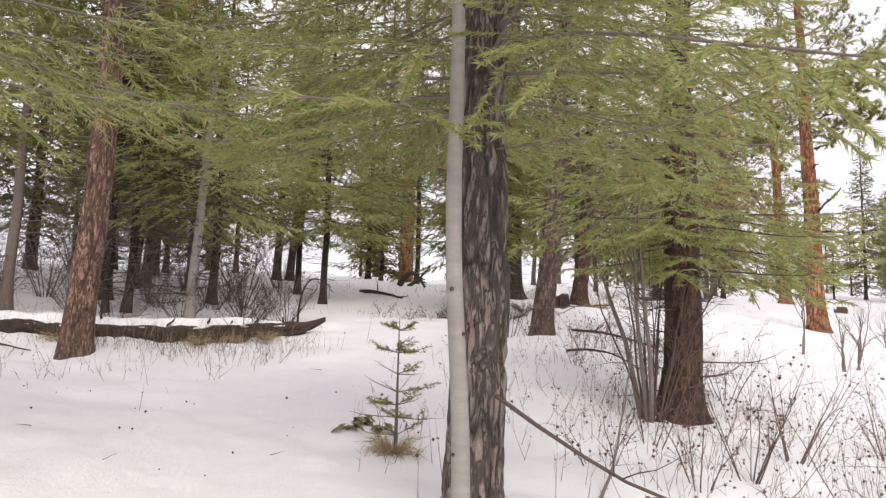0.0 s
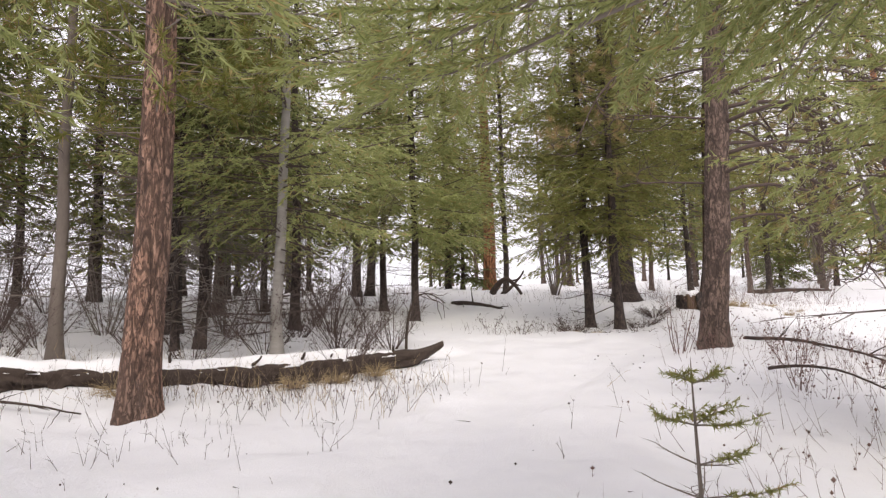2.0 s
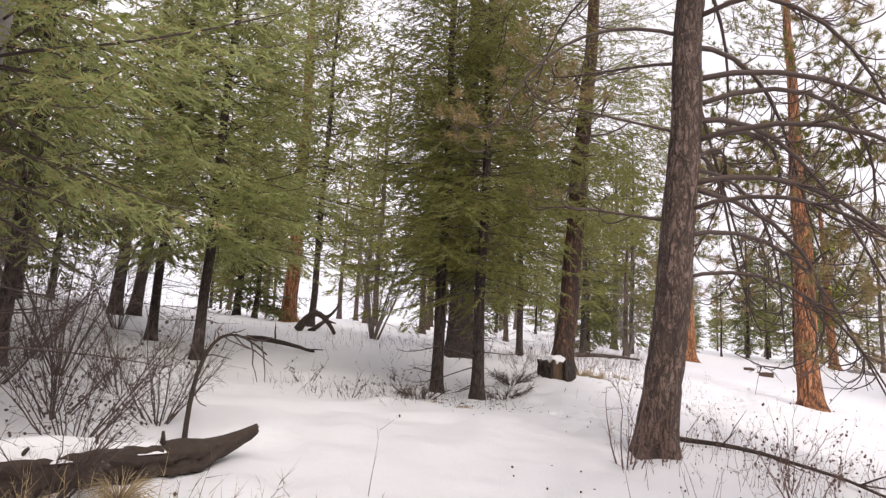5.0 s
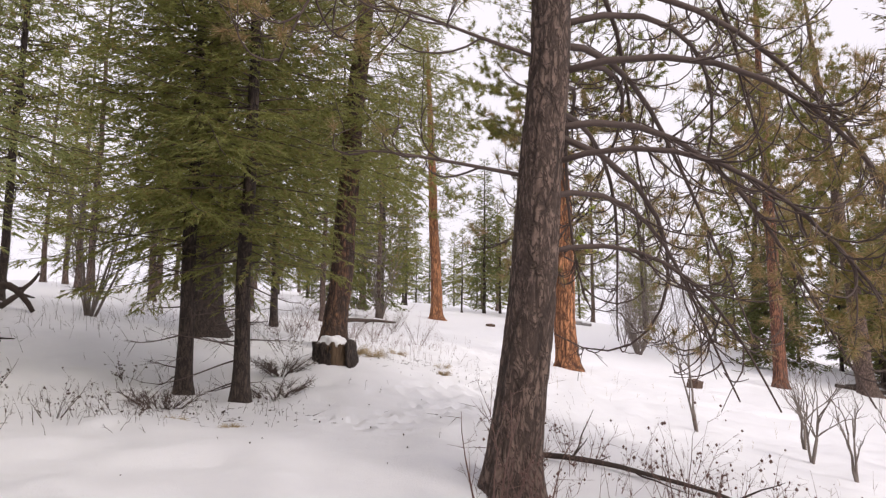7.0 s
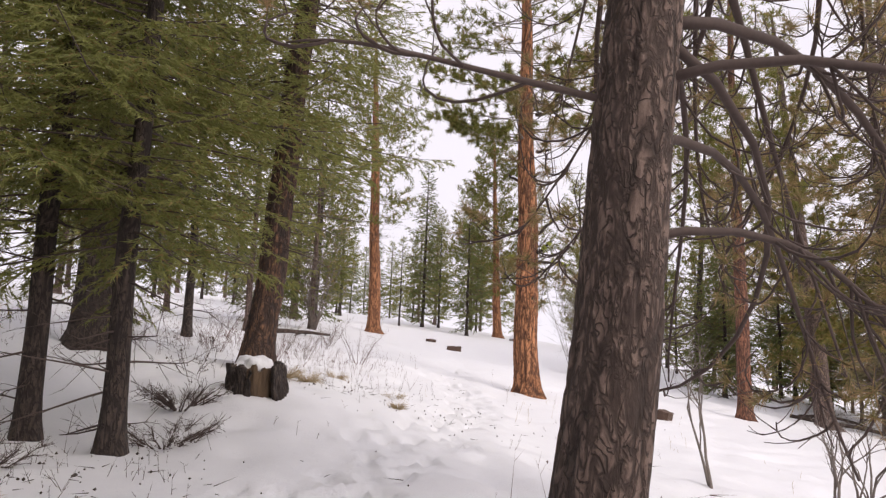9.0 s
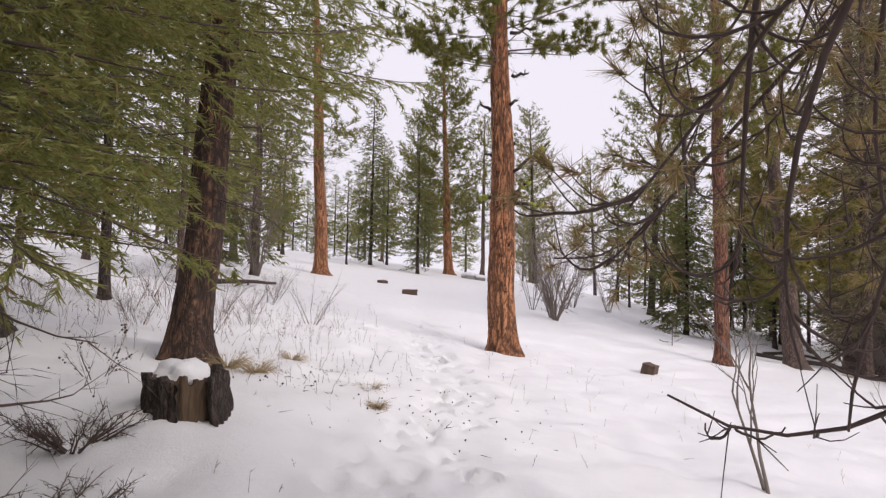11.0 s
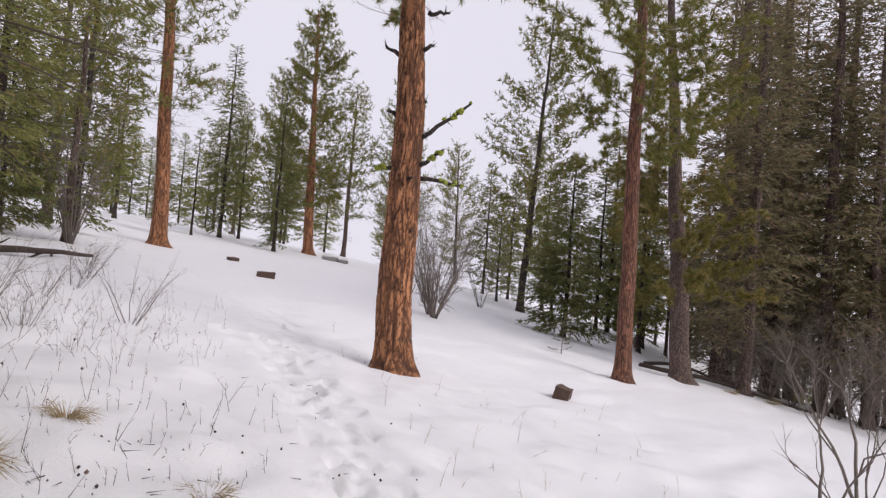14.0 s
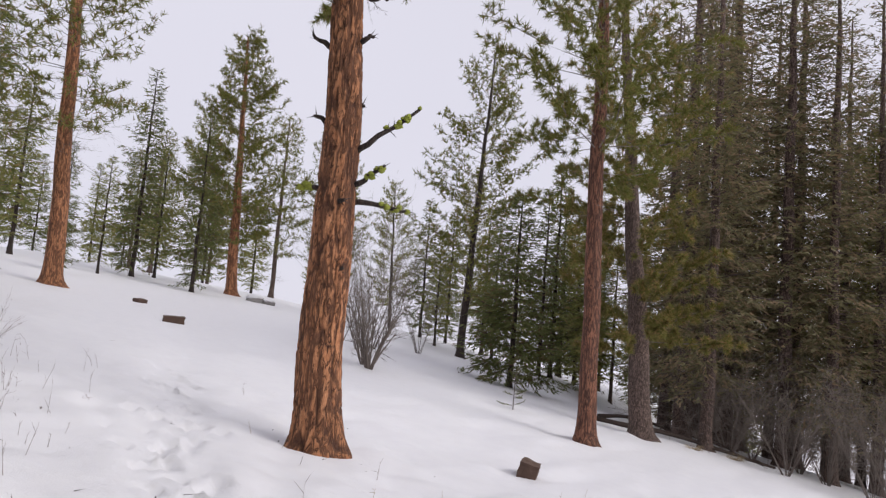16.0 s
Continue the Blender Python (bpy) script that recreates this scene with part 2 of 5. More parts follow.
class Geo:
    """Gathers vertices and faces of one mesh."""

    def __init__(self):
        self.v, self.q, self.t, self.n, self.furrow = [], [], [], 0, None

    def add(self, v, quads=None, tris=None):
        v = np.asarray(v, float).reshape(-1, 3)
        if quads is not None and len(quads):
            self.q.append(np.asarray(quads) + self.n)
        if tris is not None and len(tris):
            self.t.append(np.asarray(tris) + self.n)
        self.v.append(v)
        self.n += len(v)

    def tube(self, pts, rad, sides=5):
        pts, rad = np.asarray(pts, float), np.asarray(rad, float)
        n = len(pts)
        tan = unit(np.gradient(pts, axis=0))
        ref = np.array([0.0, 0, 1]) if abs(tan[0][2]) < 0.8 else np.array([1.0, 0, 0])
        a = unit(np.cross(tan[0], ref))
        ang = np.arange(sides) * 2 * math.pi / sides
        rings = []
        for i in range(n):
            a = unit(a - tan[i] * (a @ tan[i]))
            b = np.cross(tan[i], a)
            rings.append(pts[i] + rad[i] * (np.cos(ang)[:, None] * a + np.sin(ang)[:, None] * b))
        v = np.concatenate(rings + [pts[:1], pts[-1:]])
        i, j = np.meshgrid(np.arange(n - 1), np.arange(sides), indexing="ij")
        i, j = i.ravel(), j.ravel()
        k = (j + 1) % sides
        quads = np.stack([i * sides + j, i * sides + k, (i + 1) * sides + k, (i + 1) * sides + j], 1)
        s = np.arange(sides)
        e = (n - 1) * sides
        tris = np.concatenate([np.stack([s * 0 + n * sides, (s + 1) % sides, s], 1), np.stack([s * 0 + n * sides + 1, e + s, e + (s + 1) % sides], 1)])
        self.add(v, quads, tris)

    def sticks(self, p0, p1, r):
        """Many thin three-sided sticks at once."""
        p0, p1 = np.asarray(p0), np.asarray(p1)
        n = len(p0)
        if not n:
            return
        d = unit(p1 - p0)
        a = unit(np.cross(d, np.where(np.abs(d[:, 2:]) < 0.9, np.array([[0, 0, 1.0]]), np.array([[1.0, 0, 0]]))))
        b = np.cross(d, a)
        r = np.broadcast_to(np.asarray(r, float), (n,))[:, None]
        vs = []
        for ang in (0, 2.094, 4.189):
            vs.append(p0 + r * (math.cos(ang) * a + math.sin(ang) * b))
        v = np.stack(vs + [p1], 1).reshape(-1, 3)
        base = np.arange(n)[:, None] * 4
        tris = np.concatenate([base + np.array([[0, 1, 3]]), base + np.array([[1, 2, 3]]), base + np.array([[2, 0, 3]])])
        self.add(v, None, tris)

    def needles(self, p, d, length, width):
        """One thin leaf for every row: a narrow triangle from p along d."""
        n = len(p)
        if not n:
            return
        d = unit(d)
        side = unit(np.cross(d, RNG.normal(size=(n, 3))))
        w = np.broadcast_to(width, (n,))[:, None] * 0.5
        v = np.stack([p - side * w, p + side * w, p + d * np.broadcast_to(length, (n,))[:, None]], 1).reshape(-1, 3)
        self.add(v, None, np.arange(3 * n).reshape(-1, 3))

    def mesh(self, name, mat, smooth=True):
        me = bpy.data.meshes.new(name)
        v = np.concatenate(self.v)
        q = np.concatenate(self.q) if self.q else np.zeros((0, 4), int)
        t = np.concatenate(self.t) if self.t else np.zeros((0, 3), int)
        me.vertices.add(len(v))
        me.vertices.foreach_set("co", v.ravel())
        me.loops.add(4 * len(q) + 3 * len(t))
        me.loops.foreach_set("vertex_index", np.concatenate([q.ravel(), t.ravel()]).astype(np.int32))
        me.polygons.add(len(q) + len(t))
        me.polygons.foreach_set("loop_start", np.concatenate([np.arange(len(q)) * 4, 4 * len(q) + np.arange(len(t)) * 3]).astype(np.int32))
        me.polygons.foreach_set("use_smooth", np.full(len(q) + len(t), smooth))
        me.materials.append(mat)
        if self.furrow is not None:
            f = np.zeros(len(v))
            f[:len(self.furrow)] = self.furrow
            me.attributes.new("furrow", "FLOAT", "POINT").data.foreach_set("value", f)
        me.update(calc_edges=True)
        me.validate()
        return me


RNG = np.random.default_rng(5)


def part(name, geo, mat, parent=None, label="", smooth=True):
    ob = new(name, geo.mesh(name, mat, smooth))
    if parent:
        ob.parent = parent
    if label:
        tagged(ob, label)
    return ob


def thing(name, x, y, z, label, category, group="", rz=0.0):
    ob = new(name)
    ob.empty_display_size = 0.2
    ob.matrix_world = pose(x, y, z, 0, 0, rz)
    return tagged(ob, label, category, group)


# ---- the ground ----
TRAIL = [(0.9, -9), (0.6, 0), (-0.6, 2.8), (-1.2, 4.8), (-1.6, 7.8), (-1.4, 9.2), (-0.6, 11), (0.6, 13.7), (1.8, 15.9), (3.2, 17.3), (4.8, 18.6), (7.6, 21.4), (9.7, 24.7), (13.0, 29.0), (24, 41)]
MOUNDS = [(2.9, 19.5, 0.2, 0.8), (-4.4, 9.4, -0.25, 2.5), (-3.5, 19.9, -0.27, 3.5), (-1.2, 25.4, 0.2, 3.5), (3.7, 21.5, 0.2, 2.5), (2.0, 13.9, 0.15, 2.0), (3.6, 17.4, 0.12, 2.6),
          (0.4, 0.3, 0.2, 2.5), (0.6, 18.6, -0.2, 1.6), (15.6, 23.4, -0.12, 3.0), (8.2, 17.2, -0.16, 2.5), (35, 50, 0.15, 4.0), (20, 45, -0.18, 4.0)]


def smooth01(u):
    u = np.clip(u, 0, 1)
    return u * u * (3 - 2 * u)


def slope(x, y):
    """The hillside: climbs ahead, falls away to the east, with a few soft mounds."""
    x, y = np.asarray(x, float), np.asarray(y, float)
    cx, cy = 12.0, 26.0
    r = np.hypot(x - cx, y - cy)
    k = np.minimum(1.0, 46.0 / np.maximum(r, 1e-6))
    u, v = (cx + (x - cx) * k) / 10, (cy + (y - cy) * k) / 10
    z = 0.0368 - 1.0069 * u + 1.4699 * v - 0.059 * u * u + 0.1693 * u * v - 0.0563 * v * v
    for a, b, h, s in MOUNDS:
        z = z + h * np.exp(-((x - a) ** 2 + (y - b) ** 2) / (2 * s * s))
    edge = np.maximum(0, (x + y - 60.3) / 1.414) * (1 - smooth01((y - 29) / 8))
    z = z - np.where(edge < 25, 0.012 * edge * edge, 7.5 + 0.1 * (edge - 25))
    return z - 0.02 * np.maximum(0, r - 46)


def zat(x, y):
    return float(slope(x, y))


def vnoise(x, y, cell, seed):
    """Smooth value noise on a lattice, for whole arrays."""
    tab = np.random.default_rng(seed).random((128, 128)) - 0.5
    fx, fy = x / cell, y / cell
    ix, iy = np.floor(fx).astype(int), np.floor(fy).astype(int)
    ux, uy = smooth01(fx - ix), smooth01(fy - iy)
    a, b = tab[ix % 128, iy % 128], tab[(ix + 1) % 128, iy % 128]
    c, d = tab[ix % 128, (iy + 1) % 128], tab[(ix + 1) % 128, (iy + 1) % 128]
    return (a * (1 - ux) + b * ux) * (1 - uy) + (c * (1 - ux) + d * ux) * uy


def trail_gap(x, y):
    """Metres from the middle of the trodden trail."""
    best = np.full(np.shape(x), 1e9)
    for (ax, ay), (bx, by) in zip(TRAIL, TRAIL[1:]):
        dx, dy = bx - ax, by - ay
        s = np.clip(((x - ax) * dx + (y - ay) * dy) / (dx * dx + dy * dy), 0, 1)
        best = np.minimum(best, np.hypot(x - ax - s * dx, y - ay - s * dy))
    return best


def spaced(lo, hi, fine, far, grow):
    mid = list(np.arange(lo, hi, fine))
    left, right, s = [lo], [mid[-1]], fine
    while right[-1] < far:
        s *= grow
        left.append(left[-1] - s)
        right.append(right[-1] + s)
    return np.array(left[:0:-1] + mid + right[1:])


def build_ground():
    xs, ys = spaced(-4.0, 13.0, 0.09, 700, 1.08), spaced(3.0, 27.0, 0.09, 700, 1.08)
    X, Y = np.meshgrid(xs, ys, indexing="ij")
    Z = slope(X, Y)
    near = np.exp(-np.maximum(0, np.hypot(X - 5, Y - 16) - 22) / 10)
    gap = trail_gap(X, Y)
    Z += near * (0.10 * vnoise(X, Y, 1.7, 1) * smooth01(gap / 1.5) + 0.11 * vnoise(X, Y, 0.5, 2) * smooth01((gap - 0.2) / 0.8) + 0.03 * vnoise(X, Y, 0.23, 3))
    Z += 0.5 * vnoise(X, Y, 9.0, 4) * smooth01((np.hypot(X - 8, Y - 22) - 35) / 20)
    packed = 1 - smooth01((gap - 0.25) / 0.35)
    Z -= 0.045 * packed * near
    # boot prints, left and right of the trail's middle
    rng = np.random.default_rng(9)
    steps = []
    for (ax, ay), (bx, by) in zip(TRAIL[1:], TRAIL[2:]):
        ln = math.hypot(bx - ax, by - ay)
        for i in range(int(ln / 0.12) if by > 16.5 else 0):
            s = (i + rng.random() * 0.7) * 0.12 / ln
            o = rng.normal(0, 0.26)
            steps.append((ax + s * (bx - ax) - o * (by - ay) / ln, ay + s * (by - ay) + o * (bx - ax) / ln, math.atan2(by - ay, bx - ax) + rng.normal(0, 0.2), rng.uniform(0.06, 0.13)))
    for px, py, a, dep in steps:
        i0, i1 = np.searchsorted(xs, (px - 0.3, px + 0.3))
        j0, j1 = np.searchsorted(ys, (py - 0.3, py + 0.3))
        dx, dy = X[i0:i1, j0:j1] - px, Y[i0:i1, j0:j1] - py
        u, v = dx * math.cos(a) + dy * math.sin(a), -dx * math.sin(a) + dy * math.cos(a)
        e = (u / 0.15) ** 2 + (v / 0.075) ** 2
        Z[i0:i1, j0:j1] += dep * (-np.exp(-e ** 1.5) + 0.35 * np.exp(-(e - 2.2) ** 2))
    n, m = X.shape
    g = Geo()
    i, j = np.meshgrid(np.arange(n - 1), np.arange(m - 1), indexing="ij")
    i, j = i.ravel(), j.ravel()
    g.add(np.stack([X, Y, Z], -1), np.stack([i * m + j, (i + 1) * m + j, (i + 1) * m + j + 1, i * m + j + 1], 1))
    return tagged(part("ground", g, SNOW), "snow-covered forest hillside with a trodden trail", "ground", kind="structure")


build_ground()


# ---- trees ----
def trail_keep(p, x0, y0, z0, gapmin=0.7, head=2.05):
    """Foliage that would hang into the walkers' way is broken off along the trail."""
    if not len(p):
        return np.zeros(0, bool)
    wx, wy = p[:, 0] + x0, p[:, 1] + y0
    return (trail_gap(wx, wy) > gapmin) | (p[:, 2] + z0 > slope(wx, wy) + head)


def trunk_geo(h, r, lean=(0, 0), bend=0.0, sides=16, step=0.35, seed=0, plates=0.0, top=0.12, flare=0.45, wob=0.02):
    """A tapered trunk with a root flare; plates is the depth of the bark's furrows in metres."""
    rng = np.random.default_rng(seed)
    if plates:
        z = np.concatenate([np.arange(-0.3, min(6.0, h), 0.035), np.arange(min(6.0, h), h + 0.2, 0.3)])
        sides = max(sides, 64)
    else:
        z = np.concatenate([[-0.3, -0.1, 0.05, 0.2, 0.4], np.arange(0.7, h + step, step)])
    z[-1] = h
    u = np.clip(z / h, 0, 1)
    rad = r * (top + (1 - top) * (1 - u) ** 0.8) + r * flare * np.exp(-np.maximum(z, -0.1) / 0.22)
    ph = rng.random(4) * 6.28
    cx = lean[0] * z + bend * h * np.sin(u * 3.0) + wob * np.sin(z * 1.3 + ph[0]) + 0.5 * wob * np.sin(z * 3.1 + ph[1])
    cy = lean[1] * z + wob * np.sin(z * 1.1 + ph[2]) + 0.5 * wob * np.sin(z * 2.7 + ph[3])
    cx, cy = cx - np.interp(0, z, cx), cy - np.interp(0, z, cy)
    ang = np.arange(sides) * 2 * math.pi / sides
    A, Z = np.meshgrid(ang, z)
    R = np.repeat(rad[:, None], sides, 1)
    R *= 1 + 0.05 * np.sin(2 * A + ph[0] + Z * 0.4) + 0.035 * np.sin(3 * A + ph[1] - Z * 0.7) + flare * 0.25 * np.exp(-np.maximum(Z, 0) / 0.2) * np.sin(5 * A + ph[2])
    if plates:
        so = seed * 3.7
        k = 7.0
        ca, sa = np.cos(ang) * r * k, np.sin(ang) * r * k
        F = np.zeros_like(R)
        for i in range(len(z)):
            if z[i] > 6.0:
                break
            for j in range(sides):
                w = noise.noise(Vector((ca[j] * 1.5 + so, sa[j] * 1.5, z[i] * 2.5)))
                a = abs(noise.noise(Vector((ca[j] + so + 0.35 * w, sa[j] + 0.35 * w, z[i] * 1.3))))
                b = abs(noise.noise(Vector((ca[j] * 1.9 + so, sa[j] * 1.9 + 0.4 * w, z[i] * 4.2 + so))))
                e = min(1.0, a * 6.0) * min(1.0, 0.35 + b * 6.0)
                F[i, j] = max(0.0, 1 - 1.6 * e)
                R[i, j] += plates * (e - 0.75 + 0.3 * noise.noise(Vector((ca[j] * 5, sa[j] * 5 + so, z[i] * 9))))
    v = np.stack([cx[:, None] + R * np.cos(A), cy[:, None] + R * np.sin(A), Z], -1).reshape(-1, 3)
    n = len(z)
    i, j = np.meshgrid(np.arange(n - 1), np.arange(sides), indexing="ij")
    i, j = i.ravel(), j.ravel()
    k = (j + 1) % sides
    g = Geo()
    if plates:
        g.furrow = F.ravel()
    s = np.arange(sides)
    g.add(np.concatenate([v, [[cx[-1], cy[-1], h + 0.02]]]), np.stack([i * sides + j, i * sides + k, (i + 1) * sides + k, (i + 1) * sides + j], 1),
          np.stack([(n - 1) * sides + s, (n - 1) * sides + (s + 1) % sides, s * 0 + n * sides], 1))
    return g, lambda q: np.array([np.interp(q, z, cx), np.interp(q, z, cy), q]), lambda q: float(np.interp(q, z, rad))


def bough(start, az, elev, length, droop, lift, rng, n=7, wav=0.05):
    """The line of one branch: leaves the trunk at an angle, sinks by droop, and its tip rises by lift."""
    s = np.linspace(0, 1, n)
    d = np.array([math.cos(az), math.sin(az), 0.0])
    side = np.array([-d[1], d[0], 0.0])
    pts = start + np.outer(s * length * math.cos(elev), d)
    pts[:, 2] += s * length * math.sin(elev) - droop * length * s ** 1.6 + lift * length * s ** 4
    pts += np.outer(np.sin(s * 4.5 + rng.random() * 6) * wav * length * s, side)
    return pts


def along(pts, s):
    """Points and directions at the shares s of a line."""
    k = np.clip(np.asarray(s) * (len(pts) - 1), 0, len(pts) - 1.001)
    i = k.astype(int)
    fr = (k - i)[:, None]
    return pts[i] * (1 - fr) + pts[i + 1] * fr, unit(pts[i + 1] - pts[i])


def conifer(name, x, y, h, r, seed, style="fir", z0=2.0, spread=1.6, whorl=0.34, per=4, cover=1.0, lean=(0, 0), dead=0, dead_from=0.5, bark=None, leaf=None,
            plates=0.0, label="", category="conifer tree", group="", bend=0.0, needle=0.1, sides=14, trail=False, dead_len=0.9, flare=0.45, split=False, full=0.5, twigs=False, nw=0.24, low=0.0, clear=0.0):
    """A fir or pine: trunk, boughs, dead lower branches and a crown of needles. split: every bough and dead branch is a part."""
    global RNG
    RNG = rng = np.random.default_rng(seed)
    zb = zat(x, y)
    root = thing(name, x, y, zb, label, category, group)
    tg, axis, radius = trunk_geo(h, r, lean, bend, sides, 0.4, seed, plates, flare=flare)
    part("trunk", tg, bark, root)
    wood, crown, dry = Geo(), Geo(), Geo()
    wood_mat = TWIG if style == "fir" and not twigs else TWIG_GREY
    tp, td, tl = [], [], []
    z = z0
    while z < h - 0.1:
        u = (z - z0) / max(0.1, h - z0)
        for b in range(per):
            az = rng.random() * 6.283
            prof = min(1, full + 2.2 * u) * (1 - u) ** (0.75 if style == "fir" else 0.5)
            L = spread * (prof + 0.05) * rng.uniform(0.6, 1.15)
            if L < 0.1:
                continue
            st = axis(z + rng.uniform(-0.12, 0.12))
            if style == "fir":
                pts = bough(st, az, rng.uniform(-0.12, 0.25) + 0.5 * u, L, rng.uniform(0.15, 0.5) * (1 - u), rng.uniform(0.08, 0.2), rng)
            else:
                pts = bough(st, az, rng.uniform(-0.1, 0.35) + 0.4 * u, L, rng.uniform(0.0, 0.35) * (1 - u), rng.uniform(0.1, 0.3), rng)
            ok = trail_keep(pts, x, y, zb) & (pts[:, 2] + zb - slope(pts[:, 0] + x, pts[:, 1] + y) > clear)
            if trail and not ok.all():
                cut = int(np.argmin(ok))
                if cut < 4:
                    continue
                pts = pts[:cut]
                L *= cut / 7
            rb = min(radius(z) * 0.4, (0.004 + 0.0038 * L) if split else (0.005 + 0.006 * L))
            one = Geo() if split else wood
            if needle >= 0.2 and not split and len(pts) == 7:
                one.sticks(pts[[0, 3]], pts[[3, 6]], rb)
            else:
                one.tube(pts if split else pts[::2], np.linspace(rb, rb * 0.25, len(pts if split else pts[::2])), 5 if split else 3)
            if style == "fir":
                m = max(5, int(L / (0.08 if split else 0.13)))
                s = np.clip(np.linspace(0.12, 1.0, m) + rng.normal(0, 0.02, m), 0, 1)
                p, d = along(pts, s)
                sg = np.where(np.arange(m) % 2, 1, -1)[:, None]
                side = unit(np.cross(d, np.array([0, 0, 1.0]))) * sg
                dd = unit(d * 0.65 + side * rng.uniform(0.5, 1.0, (m, 1)) + np.array([0, 0, -0.32]) + rng.normal(0, 0.18, (m, 3)))
                ll = (0.45 * L * (1 - s) + 0.15) * rng.uniform(0.6, 1.2, m)
            else:
                m = max(4, int(L / 0.14))
                s = np.sqrt(np.linspace(0.1, 1.0, m))
                p, d = along(pts, s)
                dd = unit(d * 0.7 + rng.normal(0, 0.6, (m, 3)) + np.array([0, 0, 0.3]))
                ll = rng.uniform(0.15, 0.42, m) * (0.6 + 0.4 * L / max(spread, 0.1))
            if trail:
                tip = p + dd * ll[:, None]
                k = trail_keep(tip, x, y, zb) & (tip[:, 2] + zb - slope(tip[:, 0] + x, tip[:, 1] + y) > clear)
                p, dd, ll = p[k], dd[k], ll[k]
            if twigs and len(p):
                one.sticks(p, p + dd * ll[:, None], 0.004)
            if split:
                part("bough", one, wood_mat, root)
            tp.append(p), td.append(dd), tl.append(ll)
        z += whorl * rng.uniform(0.75, 1.25)
    if tp and cover:
        p, d, l = np.concatenate(tp), np.concatenate(td), np.concatenate(tl)
        width = needle * nw
        n = int(cover * 2.2 * spread * (h - z0) / (0.5 * needle * width))
        if style == "fir":
            wt = l * (np.exp(-np.maximum(0, p[:, 2] - z0) / low) if low else 1.0)
            i = rng.choice(len(p), n, p=wt / wt.sum())
            s = rng.random(n) ** 0.8
            base = p[i] + d[i] * (l[i] * s)[:, None]
            side = unit(np.cross(d[i], np.array([0, 0, 1.0]))) * np.where(rng.random(n) < 0.5, 1, -1)[:, None]
            nd = d[i] * 0.8 + side * rng.uniform(0.2, 0.9, (n, 1)) + rng.normal(0, 0.28, (n, 3)) + np.array([0, 0, -0.08])
            crown.needles(base, nd, needle * rng.uniform(0.6, 1.25, n), width)
        else:
            wt = np.exp(-np.maximum(0, p[:, 2] - z0) / low) if low else np.ones(len(p))
            i = rng.choice(len(p), n, p=wt / wt.sum())
            base = p[i] + d[i] * (l[i] * rng.uniform(0.5, 1.0, n))[:, None]
            nd = d[i] * rng.uniform(0.15, 1.0, (n, 1)) + rng.normal(0, 0.55, (n, 3))
            crown.needles(base, nd, needle * rng.uniform(0.6, 1.2, n), width)
    for b in range(dead):
        zz = rng.uniform(dead_from, max(z0, dead_from + 0.5) + 0.8)
        pts = bough(axis(zz), rng.random() * 6.283, rng.uniform(-0.25, 0.3), dead_len * rng.uniform(0.3, 1.15), rng.uniform(0, 0.35), rng.uniform(0, 0.25), rng, 6, 0.09)
        if trail and not trail_keep(pts, x, y, zb).all():
            continue
        one = Geo() if split else dry
        one.tube(pts, np.linspace(min(0.011, r * 0.3), 0.0025, 6), 4 if split else 3)
        m = rng.integers(3, 9)
        p, d = along(pts, rng.uniform(0.25, 1, m))
        q = p + unit(d + rng.normal(0, 0.65, (m, 3))) * rng.uniform(0.1, 0.4, (m, 1)) * dead_len
        one.sticks(p, q, 0.0035)
        a = np.repeat(np.arange(m), 2)
        pp = p[a] + (q - p)[a] * rng.uniform(0.3, 0.9, (2 * m, 1))
        one.sticks(pp, pp + unit((q - p)[a] + rng.normal(0, 0.08, (2 * m, 3))) * rng.uniform(0.06, 0.2, (2 * m, 1)), 0.0025)
        if split:
            part("dead_branch", one, TWIG, root)
    if wood.n:
        tagged(part("branchwork", wood, wood_mat, root), kind="stuff")
    if dry.n:
        tagged(part("dry_brushwood", dry, TWIG_GREY, root, "bare dry lower branches"), kind="stuff")
    if crown.n:
        tagged(part("crown", crown, leaf, root, smooth=False), kind="stuff")
    return root


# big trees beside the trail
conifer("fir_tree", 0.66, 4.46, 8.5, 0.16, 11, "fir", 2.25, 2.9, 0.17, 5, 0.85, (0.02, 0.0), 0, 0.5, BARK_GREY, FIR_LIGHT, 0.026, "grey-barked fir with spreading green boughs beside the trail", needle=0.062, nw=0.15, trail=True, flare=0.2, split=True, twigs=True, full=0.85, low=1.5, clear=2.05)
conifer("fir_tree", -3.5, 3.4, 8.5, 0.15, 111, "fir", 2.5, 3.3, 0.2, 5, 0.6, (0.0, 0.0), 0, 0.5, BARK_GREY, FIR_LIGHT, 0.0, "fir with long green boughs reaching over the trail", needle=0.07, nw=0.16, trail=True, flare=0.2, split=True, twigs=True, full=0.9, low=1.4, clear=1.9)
aspen_g, aspen_axis, _ = trunk_geo(8.5, 0.045, (-0.015, 0.01), 0.0, 14, 0.25, 12, 0.0, flare=0.25)
aspen = thing("aspen_tree", 0.6, 3.86, zat(0.6, 3.86), "slim pale grey aspen trunk standing before the fir", "tree")
part("trunk", aspen_g, BARK_PALE, aspen)
